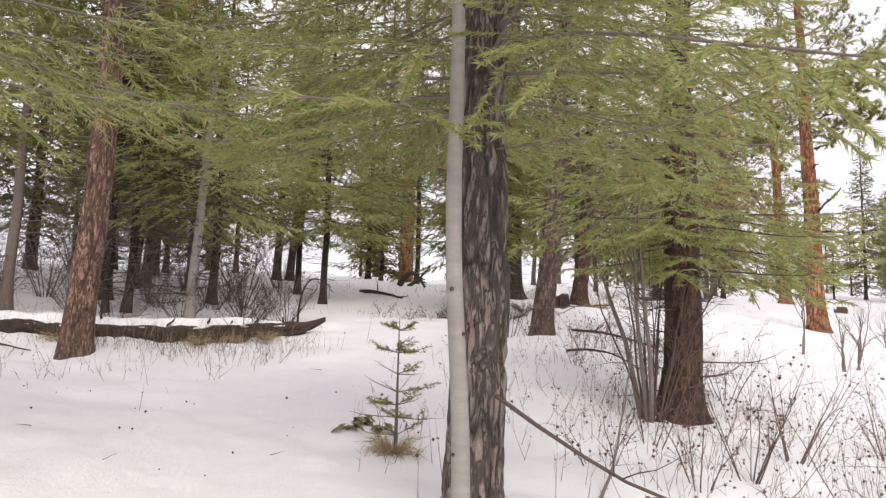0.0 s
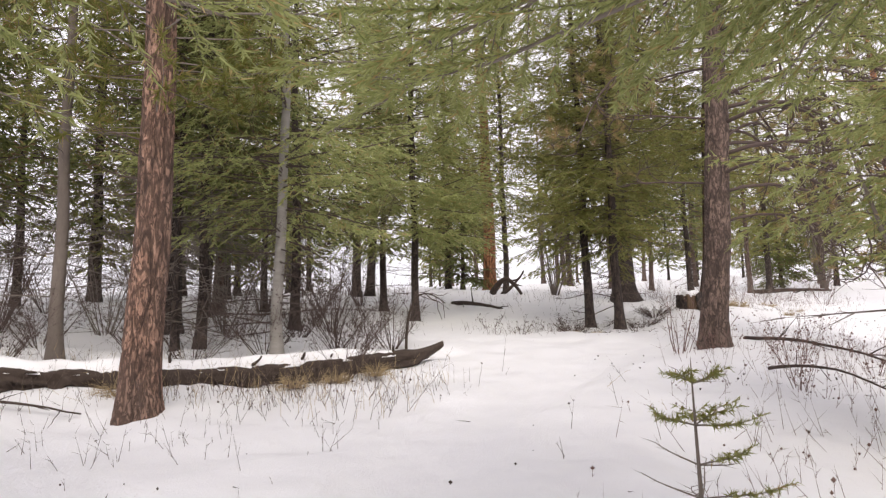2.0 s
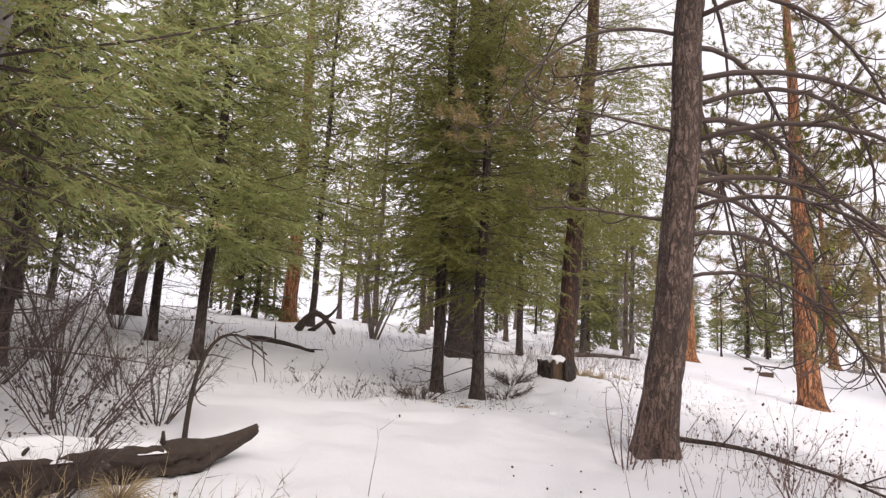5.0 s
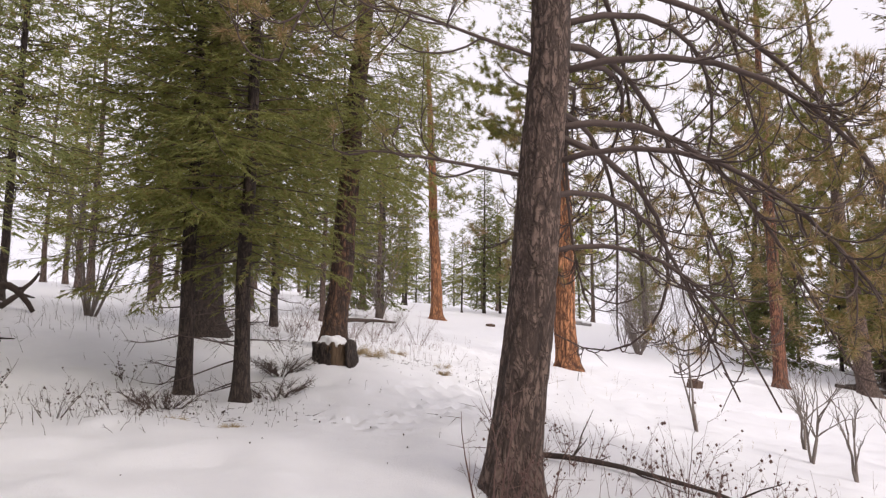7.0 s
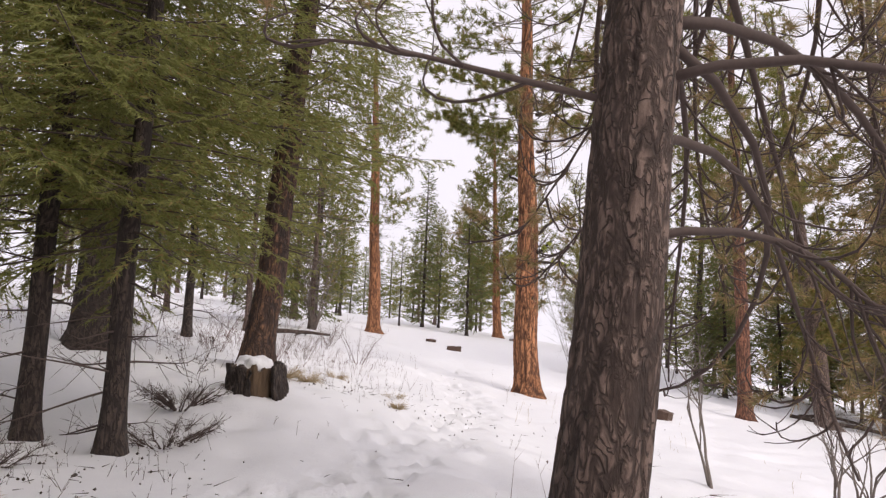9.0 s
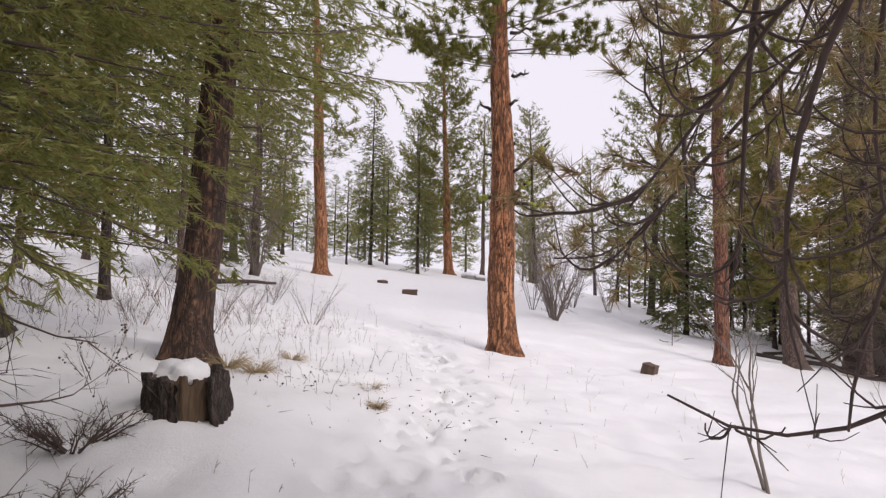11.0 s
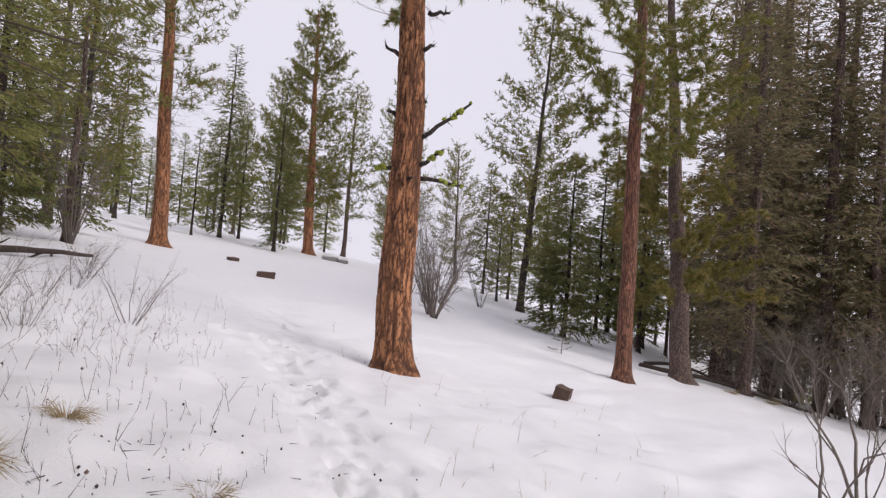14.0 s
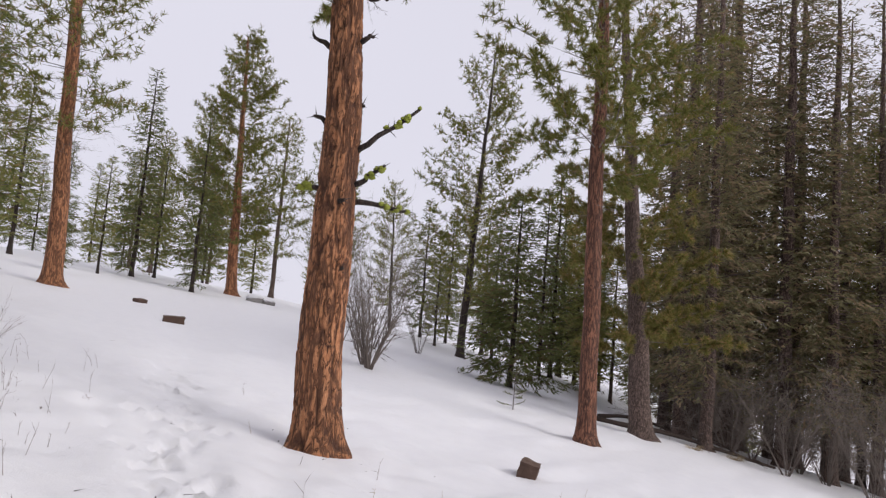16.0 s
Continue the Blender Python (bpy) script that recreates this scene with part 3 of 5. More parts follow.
for kz, ka in ((0.62, 3.7), (1.2, 5.6), (1.42, 4.3), (2.25, 5.1), (2.9, 5.7)):
    knot = Geo()
    kc = aspen_axis(kz)
    knot.tube(np.array([kc + np.array([math.cos(ka), math.sin(ka), 0.15]) * q for q in (0.03, 0.042, 0.052)]), [0.014, 0.011, 0.004], 8)
    part("knot", knot, BARK_BROWN, aspen, "dark knot on pale bark")
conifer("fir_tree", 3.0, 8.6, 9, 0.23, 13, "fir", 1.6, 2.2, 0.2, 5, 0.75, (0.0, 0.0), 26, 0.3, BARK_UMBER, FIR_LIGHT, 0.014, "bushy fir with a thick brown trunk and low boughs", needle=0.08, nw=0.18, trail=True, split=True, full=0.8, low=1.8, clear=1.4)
conifer("pine_tree", -4.43, 9.4, 12, 0.185, 14, "pine", 2.9, 2.5, 0.3, 5, 1.4, (0.025, 0.0), 8, 1.9, BARK_RED, PINE, 0.014, "pine with flaking reddish bark in front of the fallen log", needle=0.15, nw=0.09, trail=True, flare=0.3, split=True)
conifer("fir_tree", -6.55, 13.9, 15, 0.2, 15, "fir", 3.6, 2.6, 0.36, 5, 0.5, (0.01, 0), 40, 0.8, BARK_DARK, FIR_DARK, 0.0, "tall dark-barked fir behind the log", needle=0.15, dead_len=1.6)
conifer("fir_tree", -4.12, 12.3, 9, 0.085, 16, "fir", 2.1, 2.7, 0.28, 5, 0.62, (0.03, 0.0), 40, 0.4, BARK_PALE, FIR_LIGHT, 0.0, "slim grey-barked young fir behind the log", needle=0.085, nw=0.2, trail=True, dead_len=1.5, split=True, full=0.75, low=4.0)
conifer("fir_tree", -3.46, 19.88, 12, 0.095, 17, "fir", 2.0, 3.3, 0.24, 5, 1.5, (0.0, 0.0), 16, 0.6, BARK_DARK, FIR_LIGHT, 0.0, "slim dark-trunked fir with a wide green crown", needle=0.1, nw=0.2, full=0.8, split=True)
conifer("fir_tree", 0.56, 18.69, 12, 0.095, 18, "fir", 2.0, 2.5, 0.22, 5, 0.95, (-0.01, 0.0), 22, 0.25, BARK_DARK, FIR, 0.0, "dark-trunked fir with layered green boughs", needle=0.075, nw=0.18, trail=True, dead_len=1.0, split=True, full=0.6, low=9.0)
conifer("fir_tree", 1.115, 18.12, 11, 0.095, 19, "fir", 1.8, 2.4, 0.22, 5, 0.95, (-0.01, 0.0), 30, 0.2, BARK_DARK, FIR, 0.0, "dark-trunked fir with drooping green boughs", needle=0.075, nw=0.18, trail=True, dead_len=1.2, split=True, full=0.7, low=9.0)
conifer("fir_tree", 1.9, 23.5, 14, 0.3, 20, "fir", 2.4, 3.6, 0.3, 5, 0.9, (0.0, 0.0), 40, 0.6, BARK_DARK, FIR_DARK, 0.0, "thick dark fir standing among slimmer ones", needle=0.17, dead_len=1.2)
conifer("fir_tree", 3.78, 21.75, 14, 0.235, 21, "fir", 3.4, 3.2, 0.24, 5, 0.85, (0.06, -0.02), 26, 1.8, BARK_UMBER, FIR, 0.016, "leaning dark-barked fir beside the snow-capped stump", needle=0.085, nw=0.17, dead_len=1.4, split=True, full=0.75, low=4.0, trail=True, clear=2.9)
conifer("pine_tree", 12.2, 24.95, 15, 0.3, 22, "pine", 6.5, 3.2, 0.34, 5, 1.5, (-0.015, 0.018), 8, 5.8, BARK_ORANGE, PINE, 0.03, "ponderosa pine with bright orange plated bark", needle=0.16, nw=0.12, flare=0.32, dead_len=1.6, full=0.8, low=2.5)
conifer("pine_tree", 19.65, 44.9, 17, 0.36, 23, "pine", 6.0, 3.4, 0.4, 5, 1.0, (-0.04, 0.024), 30, 4.6, BARK_ORANGE, PINE, 0.0, "tall orange-barked pine on the ridge", needle=0.28, nw=0.16, dead_len=2.4)
conifer("pine_tree", 34.65, 52.2, 16, 0.32, 24, "pine", 3.2, 3.6, 0.36, 6, 2.2, (-0.03, 0.03), 4, 2.0, BARK_ORANGE, PINE, 0.0, "round-crowned green pine on the ridge", needle=0.3, nw=0.16)
conifer("pine_tree", 21.4, 24.7, 18, 0.235, 25, "pine", 6.6, 3.0, 0.42, 5, 1.5, (0.001, 0.017), 14, 3.6, BARK_RUST, PINE, 0.0, "slender red-barked pine on the slope", needle=0.22, nw=0.12, full=0.8, low=5.0)
conifer("pine_tree", 27.7, 25.2, 17, 0.34, 26, "pine", 2.9, 2.6, 0.6, 5, 3.2, (-0.02, 0.085), 10, 3.0, BARK_BROWN, PINE_MIXED, 0.0, "brown-barked pine with long green and dry needle sprays", needle=0.22, nw=0.11, full=1.0, low=6.0)
conifer("pine_tree", -2.4, 32.6, 15, 0.28, 27, "pine", 4.5, 3.0, 0.4, 5, 0.9, (-0.03, 0), 6, 3.0, BARK_ORANGE, PINE, 0.0, "orange-brown pine with a bent trunk", needle=0.24, nw=0.16, bend=0.012)
conifer("fir_tree", -3.6, 33.2, 6, 0.09, 28, "fir", 0.5, 2.2, 0.22, 6, 1.3, (0, 0), 0, 0.5, BARK_DARK, FIR_DARK, 0.0, "dense dark green young fir", needle=0.2, full=0.9)
for i, (tx, ty, ln) in enumerate(((-6.1, 24.7, 0.03), (-5.85, 25.4, 0.06))):
    conifer("fir_tree", tx, ty, 11, 0.14, 30 + i, "fir", 3.0, 2.6, 0.36, 5, 0.6, (ln, 0), 14, 1.2, BARK_DARK, FIR, 0.0, "one of two dark fir trunks standing together", needle=0.18)
for i, (tx, ty, rr, hh) in enumerate(((-5.44, 12.74, 0.075, 9), (-5.75, 12.6, 0.055, 8))):
    conifer("fir_tree", tx, ty, hh, rr, 34 + i, "fir", 2.4, 1.7, 0.3, 4, 0.6, (0.02, 0), 70, 0.3, BARK_DARK, FIR_DARK, 0.0, "thin dark fir with bare lower branches", needle=0.13, dead_len=1.4)
conifer("fir_tree", -6.6, 11.2, 11, 0.085, 36, "fir", 3.6, 2.0, 0.4, 4, 0.6, (0.015, 0), 26, 0.8, BARK_THIN, FIR, 0.0, "slim pale-barked fir behind the log", needle=0.13, dead_len=1.4)
for i, (tx, ty, hh, sp, zc) in enumerate(((-5.2, 16.2, 9, 2.2, 2.2), (-1.6, 28.6, 14, 3.2, 2.8), (-7.6, 17.5, 10, 2.4, 1.6), (-4.6, 21.6, 8, 2.0, 1.8), (4.6, 27.8, 9, 2.3, 1.8), (-8.4, 9.6, 10, 2.2, 2.6))):
    conifer("fir_tree", tx, ty, hh, 0.1, 40 + i, "fir", max(1.5, zc - 0.1), sp, 0.26, 5, 0.65, (0, 0), 20, 0.4, BARK_DARK, FIR if i % 2 else FIR_DARK, 0.0, "green fir in the thick of the wood", group="wood firs", needle=0.17, dead_len=1.2, full=0.7)

conifer("pine_tree", 12.9, 38.6, 9, 0.12, 61, "pine", 1.2, 2.2, 0.3, 5, 0.9, (0, 0), 6, 0.6, BARK_BROWN, PINE, 0.0, "yellowish-green young pine among bare bushes", needle=0.24, nw=0.15)
conifer("fir_tree", 9.2, 34.5, 11, 0.13, 62, "fir", 1.8, 2.3, 0.3, 5, 0.7, (0, 0), 10, 0.6, BARK_DARK, FIR, 0.0, "green fir on the upper slope", needle=0.2)
conifer("pine_tree", 16.2, 47.5, 13, 0.2, 63, "pine", 2.6, 2.6, 0.36, 5, 0.8, (0, 0), 8, 1.0, BARK_BROWN, PINE, 0.0, "green pine behind the ridge", needle=0.28, nw=0.16)

# the pine with long arching limbs
def arching_pine():
    global RNG
    RNG = rng = np.random.default_rng(77)
    x, y = 1.92, 13.7
    zb = zat(x, y)
    root = thing("pine_tree", x, y, zb, "brown-barked pine with long bare arching limbs", "conifer tree")
    tg, axis, radius = trunk_geo(13, 0.205, (0.06, -0.05), 0.0, 64, 0.3, 77, 0.013, flare=0.3)
    part("trunk", tg, BARK_BROWN, root)
    limbs = [(1.75, -0.35, 2.6), (2.2, 0.15, 3.6), (2.45, -0.75, 3.2), (2.75, -0.1, 4.3), (2.9, 0.55, 3.4), (3.2, -0.5, 4.2), (3.45, 0.3, 4.6), (3.75, 0.85, 3.6), (3.9, -0.2, 4.6),
             (3.1, 0.74, 3.2), (4.3, 0.5, 4.2), (4.6, -0.7, 3.8), (4.9, 0.1, 4.2), (5.3, 0.9, 3.6), (2.35, 2.5, 1.9), (3.3, 2.9, 1.8), (4.1, 2.2, 2.2), (5.0, 3.4, 2.4), (4.4, 2.9, 2.6), (5.4, 2.3, 2.6), (5.9, 3.0, 2.6), (6.4, 3.8, 2.6), (5.7, 4.4, 2.4), (7.0, 1.8, 2.6), (7.8, 3.2, 2.6), (5.6, -1.6, 3.0), (6.2, 0.2, 3.2), (6.6, 1.4, 2.8), (7.2, 2.6, 2.6), (7.4, -0.6, 2.8), (8.2, 0.8, 2.5), (8.8, 3.6, 2.2), (9.5, -1.2, 2.0), (10.3, 1.0, 1.8), (11.2, 2.4, 1.4)]
    arcs = [((0.0, 0.0, 2.75), (2.5, 0.1, 2.6), (3.2, 1.7, 0.35), (2.12, 2.46, 1.22), 3.4), ((0, 0, 3.2), (1.7, 0.3, 4.1), (2.8, 1.9, 3.3), (2.0, 2.85, 1.95), 3.6),
            ((0, 0, 2.9), (1.0, 0.5, 3.9), (1.5, 1.3, 3.2), (1.05, 2.0, 2.15), 2.6), ((0, 0, 3.6), (2.0, -0.2, 4.6), (3.6, 0.9, 3.6), (3.4, 1.9, 2.2), 4.0)]
    for nth, spec in enumerate(limbs + arcs):
        bare = nth == len(limbs)
        if len(spec) == 3:
            zs, az, L = spec
        else:
            zs, az, L = 4.0, 0.0, spec[4]
        arch = zs < 5.5 and L > 2.4
        n = 12
        s = np.linspace(0, 1, n)
        d = np.array([math.cos(az), math.sin(az), 0])
        side = np.array([-d[1], d[0], 0])
        pts = axis(zs) + np.outer(L * 0.82 * np.sin(s * (1.45 if arch else 1.0)) / np.sin(1.45 if arch else 1.0), d)
        pts[:, 2] += L * ((0.42 * s - 1.2 * s ** 2 + 0.26 * s ** 6) if arch else (0.25 * s - 0.12 * s ** 2))
        pts += np.outer(np.sin(s * 5 + rng.random() * 6) * 0.05 * L * s, side)
        if len(spec) == 5:
            a0, a1, a2, a3 = (np.array(v, float) for v in spec[:4])
            w = s[:, None]
            pts = a0 * (1 - w) ** 3 + 3 * a1 * w * (1 - w) ** 2 + 3 * a2 * w ** 2 * (1 - w) + a3 * w ** 3 + axis(a0[2]) * np.array([1, 1, 0])
        keep = trail_keep(pts, x, y, zb, 0.85, 2.4) & (pts[:, 2] > 0.5)
        if not keep.all():
            n = max(4, int(np.argmin(keep)))
            pts, s = pts[:n], s[:n]
            L *= n / 12
        g, nd = Geo(), Geo()
        r0 = 0.009 + 0.0055 * L
        g.tube(pts, r0 * (1 - 0.75 * s), 7)
        m = int(L * (3.5 if bare else 9 if zs < 5.5 and az < 0.3 else 3.6 if zs < 5.5 else 6))
        ss = np.sort(rng.uniform(0.2, 1.0, m))
        p, dr = along(pts, ss * (len(pts) - 1) / (len(pts) - 1))
        for q, w, u in zip(p, dr, ss):
            l2 = rng.uniform(0.35, 1.15) * (1.25 - 0.6 * u) * (0.4 if bare else 1.0)
            k = 9
            dv = unit(w * 0.8 + rng.normal(0, 0.5, 3) + np.array([0, 0, -0.45]))
            up = unit(np.array([0, 0, 1.0]) + rng.normal(0, 0.45, 3))
            up = unit(up - dv * (up @ dv))
            turn = np.linspace(0, 1, k) ** 1.4 * rng.uniform(0.8, 3.4)
            step = (np.outer(np.cos(turn), dv) + np.outer(np.sin(turn), up)) * (l2 / (k - 1))
            tw = q + np.cumsum(step, 0) - step[0] + np.cumsum(rng.normal(0, 0.006, (k, 3)), 0)
            if tw[:, 2].min() < (0.75 if az < 0.35 else 1.15) or not trail_keep(tw, x, y, zb, 0.7, 2.3).all():
                continue
            g.tube(tw, np.linspace(0.010, 0.0045, k), 4)
            k3 = rng.integers(2, 5) if u > 0.5 else rng.integers(1, 3)
            p3, d3 = along(tw, rng.uniform(0.3, 1, k3))
            for a3, b3 in zip(p3, d3):
                e3 = unit(b3 + rng.normal(0, 0.6, 3))
                l3 = rng.uniform(0.12, 0.4)
                w3 = a3 + np.outer(np.linspace(0, 1, 4) * l3, e3) + np.outer(np.linspace(0, 1, 4) ** 2 * l3, np.array([0, 0, rng.uniform(-0.2, 0.6)]))
                if trail_keep(w3, x, y, zb, 0.7, 2.3).all():
                    g.tube(w3, np.linspace(0.005, 0.003, 4), 3)
                    if ((u > 0.4 and rng.random() < (0.85 if az < 0.3 else 0.5)) or (zs > 4.2 and not 0.25 < az < 1.1)) and not bare and w3[-1][2] > (1.0 if az < 0.35 else 1.9):
                        kk = 64 if zs < 4.2 else 90
                        nd.needles(np.repeat(w3[-1:], kk, 0) - e3 * rng.uniform(0, 0.07, (kk, 1)), e3 * rng.uniform(0.1, 1, (kk, 1)) + rng.normal(0, 0.5, (kk, 3)), rng.uniform(0.08, 0.17, kk), 0.005)
        limb = part("limb", g, TWIG, root)
        if nd.n:
            part("needles", nd, PINE_DRY, limb, smooth=False)


arching_pine()

# far woods: a few grown trees, repeated with their own turn and size
PROTO = [
    conifer("fir_tree", 29.8, 55.0, 12, 0.13, 51, "fir", 0.7, 2.4, 0.34, 5, 0.9, leaf=FIR_DARK, bark=BARK_DARK, label="slender fir in the woods on the hill", group="far firs", needle=0.3, sides=8),
    conifer("fir_tree", 24.6, 58.0, 10, 0.12, 52, "fir", 1.2, 2.0, 0.36, 5, 0.9, leaf=FIR, bark=BARK_DARK, label="slender fir in the woods on the hill", group="far firs", needle=0.3, sides=8, dead=6),
    conifer("pine_tree", 44.2, 58.6, 14, 0.19, 53, "pine", 3.0, 2.8, 0.42, 5, 0.9, leaf=PINE, bark=BARK_BROWN, label="tall pine in the woods on the hill", group="far pines", needle=0.34, nw=0.16, sides=8, dead=12, dead_len=1.6),
    conifer("pine_tree", 41.0, 39.8, 19, 0.24, 54, "pine", 3.2, 4.2, 0.42, 5, 1.1, (0.05, -0.02), leaf=PINE, bark=BARK_DARK, label="tall dark pine with a thin crown", group="far pines", needle=0.3, nw=0.22, sides=8, dead=26, dead_len=2.2),
    conifer("fir_tree", 31.5, 31.8, 8, 0.12, 55, "fir", 0.6, 2.3, 0.22, 6, 2.0, leaf=FIR_DARK, bark=BARK_DARK, label="dense green fir on the slope", group="far firs", needle=0.24, sides=8, full=0.9),
    conifer("fir_tree", -9.0, 12.5, 12, 0.15, 56, "fir", 1.7, 2.3, 0.3, 5, 0.6, leaf=FIR_DARK, bark=BARK_DARK, label="dark fir in the thick woods", group="dark firs", needle=0.2, sides=8, dead=64, dead_from=0.3, dead_len=2.0),
    conifer("fir_tree", 35.5, 20.5, 21, 0.24, 57, "fir", 2.2, 3.2, 0.4, 5, 0.6, leaf=FIR_BROWN, bark=BARK_BROWN, label="dark fir beyond the edge of the slope", group="dark firs", needle=0.26, sides=8, dead=44, dead_from=0.3, dead_len=2.4, full=0.6),
    conifer("fir_tree", 3.0, 37.0, 12, 0.13, 58, "fir", 2.2, 2.0, 0.36, 4, 0.55, leaf=FIR, bark=BARK_BROWN, label="slim bare-trunked fir in the far woods", group="far firs", needle=0.26, sides=8, dead=20, dead_len=1.2),
]


def again(k, x, y, size=1.0, turn=0.0):
    return copy_thing(PROTO[k], pose(x, y, zat(x, y), 0, 0, turn) @ Matrix.Scale(size, 4))


wood_rng = np.random.default_rng(21)


def scatter(n, box, kinds, gap, lo, hi, keep=lambda x, y: True):
    placed, tries = [], 0
    while len(placed) < n and tries < 4000:
        tries += 1
        x, y = wood_rng.uniform(box[0], box[1]), wood_rng.uniform(box[2], box[3])
        if not keep(x, y) or any((x - a) ** 2 + (y - b) ** 2 < gap * gap for a, b in placed):
            continue
        placed.append((x, y))
        again(int(wood_rng.choice(kinds)), x, y, wood_rng.uniform(lo, hi), wood_rng.uniform(0, 360))


scatter(18, (-20, -7.2, 10.5, 34), (5, 5, 1, 7), 1.5, 0.7, 1.1)
scatter(18, (-9, 8, 33, 64), (7, 7, 1, 2), 2.5, 0.7, 1.15)
scatter(5, (8, 17, 50, 66), (7, 1, 0), 2.5, 0.7, 1.0)
scatter(16, (14, 40, 56, 84), (0, 1, 0, 2), 3.0, 0.6, 1.0)
scatter(16, (42, 80, 44, 80), (0, 1, 3, 2), 3.5, 0.7, 1.1)
scatter(12, (42, 62, 27, 40), (0, 1, 0, 7), 2.6, 0.8, 1.2, lambda x, y: x + y > 76)
scatter(34, (30, 56, 2, 33), (6, 6, 6, 3), 2.4, 0.9, 1.3, lambda x, y: x + y > 55 and y < 18.5 + 0.27 * (x - 4.75))
scatter(7, (-14, 14, -26, -9), (5, 2, 1), 3.0, 0.8, 1.1)
scatter(6, (16, 40, -16, 8), (2, 7, 1), 3.5, 0.8, 1.1)
scatter(3, (-17, -9.5, 13, 24), (0, 0, 1), 2.2, 0.8, 1.1)
scatter(2, (-13, -7.5, 24, 34), (0, 4, 1), 2.5, 0.7, 1.0)
for k, x, y, s in ((0, 50.0, 42.5, 0.9), (1, 44.0, 43.5, 0.75), (0, 49.0, 48.0, 0.85), (1, 53.0, 45.0, 1.1), (0, 47.0, 37.5, 1.0), (1, 50.5, 36.5, 1.1), (0, 56.0, 40.0, 1.2), (7, 45.5, 34.0, 1.0), (0, 15.4, 43.4, 1.05), (0, 23.0, 50.5, 0.5), (1, 26.5, 53.0, 0.62), (0, 30.0, 50.0, 0.8), (7, 8.0, 33.0, 0.8), (4, 11.0, 38.5, 0.75)):
    again(k, x, y, s, 40 * k + 10 * x)


# ---- undergrowth ----
def shrub(name, x, y, stems, height, spread, seed, mat, label, category="shrub", thick=0.012, twigs=5, group="", berries=False, up=0.75, deep=2):
    """A bare bush: every stem with its side twigs is a part."""
    rng = np.random.default_rng(seed)
    root = thing(name, x, y, zat(x, y), label, category, group)
    for _ in range(stems):
        g = Geo()
        az, L = rng.random() * 6.283, height * rng.uniform(0.55, 1.1)
        d = unit(np.array([math.cos(az) * spread, math.sin(az) * spread, 1.0]))
        n = 7
        s = np.linspace(0, 1, n)
        st = np.array([math.cos(az), math.sin(az), 0]) * rng.uniform(0.01, 0.1) + np.array([0, 0, -0.08])
        pts = st + np.outer(s * L, d) + np.cumsum(rng.normal(0, 0.022 * L, (n, 3)), 0) * s[:, None]
        g.tube(pts, thick * rng.uniform(0.6, 1.1) * (1 - 0.8 * s), 5)
        m = max(2, int(twigs * rng.uniform(0.6, 1.4)))
        p, dd = along(pts, rng.uniform(0.2, 1.0, m))
        e = unit(dd * up + rng.normal(0, 0.5, (m, 3)) + np.array([0, 0, 0.12]))
        l = rng.uniform(0.12, 0.42, (m, 1)) * L
        g.sticks(p, p + e * l, thick * 0.33)
        if deep > 1:
            a = np.repeat(np.arange(m), 4)
            pp = p[a] + e[a] * l[a] * rng.uniform(0.25, 0.95, (4 * m, 1))
            q = pp + unit(e[a] + rng.normal(0, 0.55, (4 * m, 3))) * rng.uniform(0.03, 0.14, (4 * m, 1)) * L
            g.sticks(pp, q, thick * 0.2)
            if berries:
                k = q[rng.random(len(q)) < 0.3]
                for c in k:
                    bead(g, c, rng.uniform(0.008, 0.016), rng)
        part("stem", g, mat, root)
    return root


def bead(g, c, r, rng):
    v = np.array([[1, 0, 0], [-1, 0, 0], [0, 1, 0], [0, -1, 0], [0, 0, 1], [0, 0, -1]], float) * r * rng.uniform(0.7, 1.3, (6, 1))
    g.add(c + v, None, [[0, 2, 4], [2, 1, 4], [1, 3, 4], [3, 0, 4], [2, 0, 5], [1, 2, 5], [3, 1, 5], [0, 3, 5]])


def forked_sapling(x, y, height, seed, n=2, label="young bare forked sapling rising from the snow", lean=(0.0, 0.0)):
    rng = np.random.default_rng(seed)
    root = thing("sapling", x, y, zat(x, y), label, "sapling", "bare saplings")
    for i in range(n):
        g = Geo()

        def grow(p, d, L, r, depth):
            k = 6
            s = np.linspace(0, 1, k)
            pts = p + np.outer(s * L, d) + np.cumsum(rng.normal(0, 0.03 * L, (k, 3)), 0) * s[:, None]
            g.tube(pts, r * (1 - 0.55 * s), 6 if depth == 0 else 4)
            if depth > 3:
                return
            kids = 3 if depth < 2 else 2
            for j in range(kids):
                q, w = along(pts, np.array([1.0 if j == 0 else rng.uniform(0.4, 0.95)]))
                nd = unit(w[0] + rng.normal(0, 0.42, 3) * np.array([1, 1, 0.5]) + np.array([0, 0, 0.18]))
                grow(q[0], nd, L * rng.uniform(0.42, 0.68), r * 0.5, depth + 1)

        grow(np.array([0.05 * i, 0.03 * i, -0.1]), unit(np.array([lean[0] + rng.normal(0, 0.08), lean[1] + rng.normal(0, 0.08), 1])), height * 0.5, 0.026, 0)
        part("stem", g, TWIG_GREY, root)
    return root


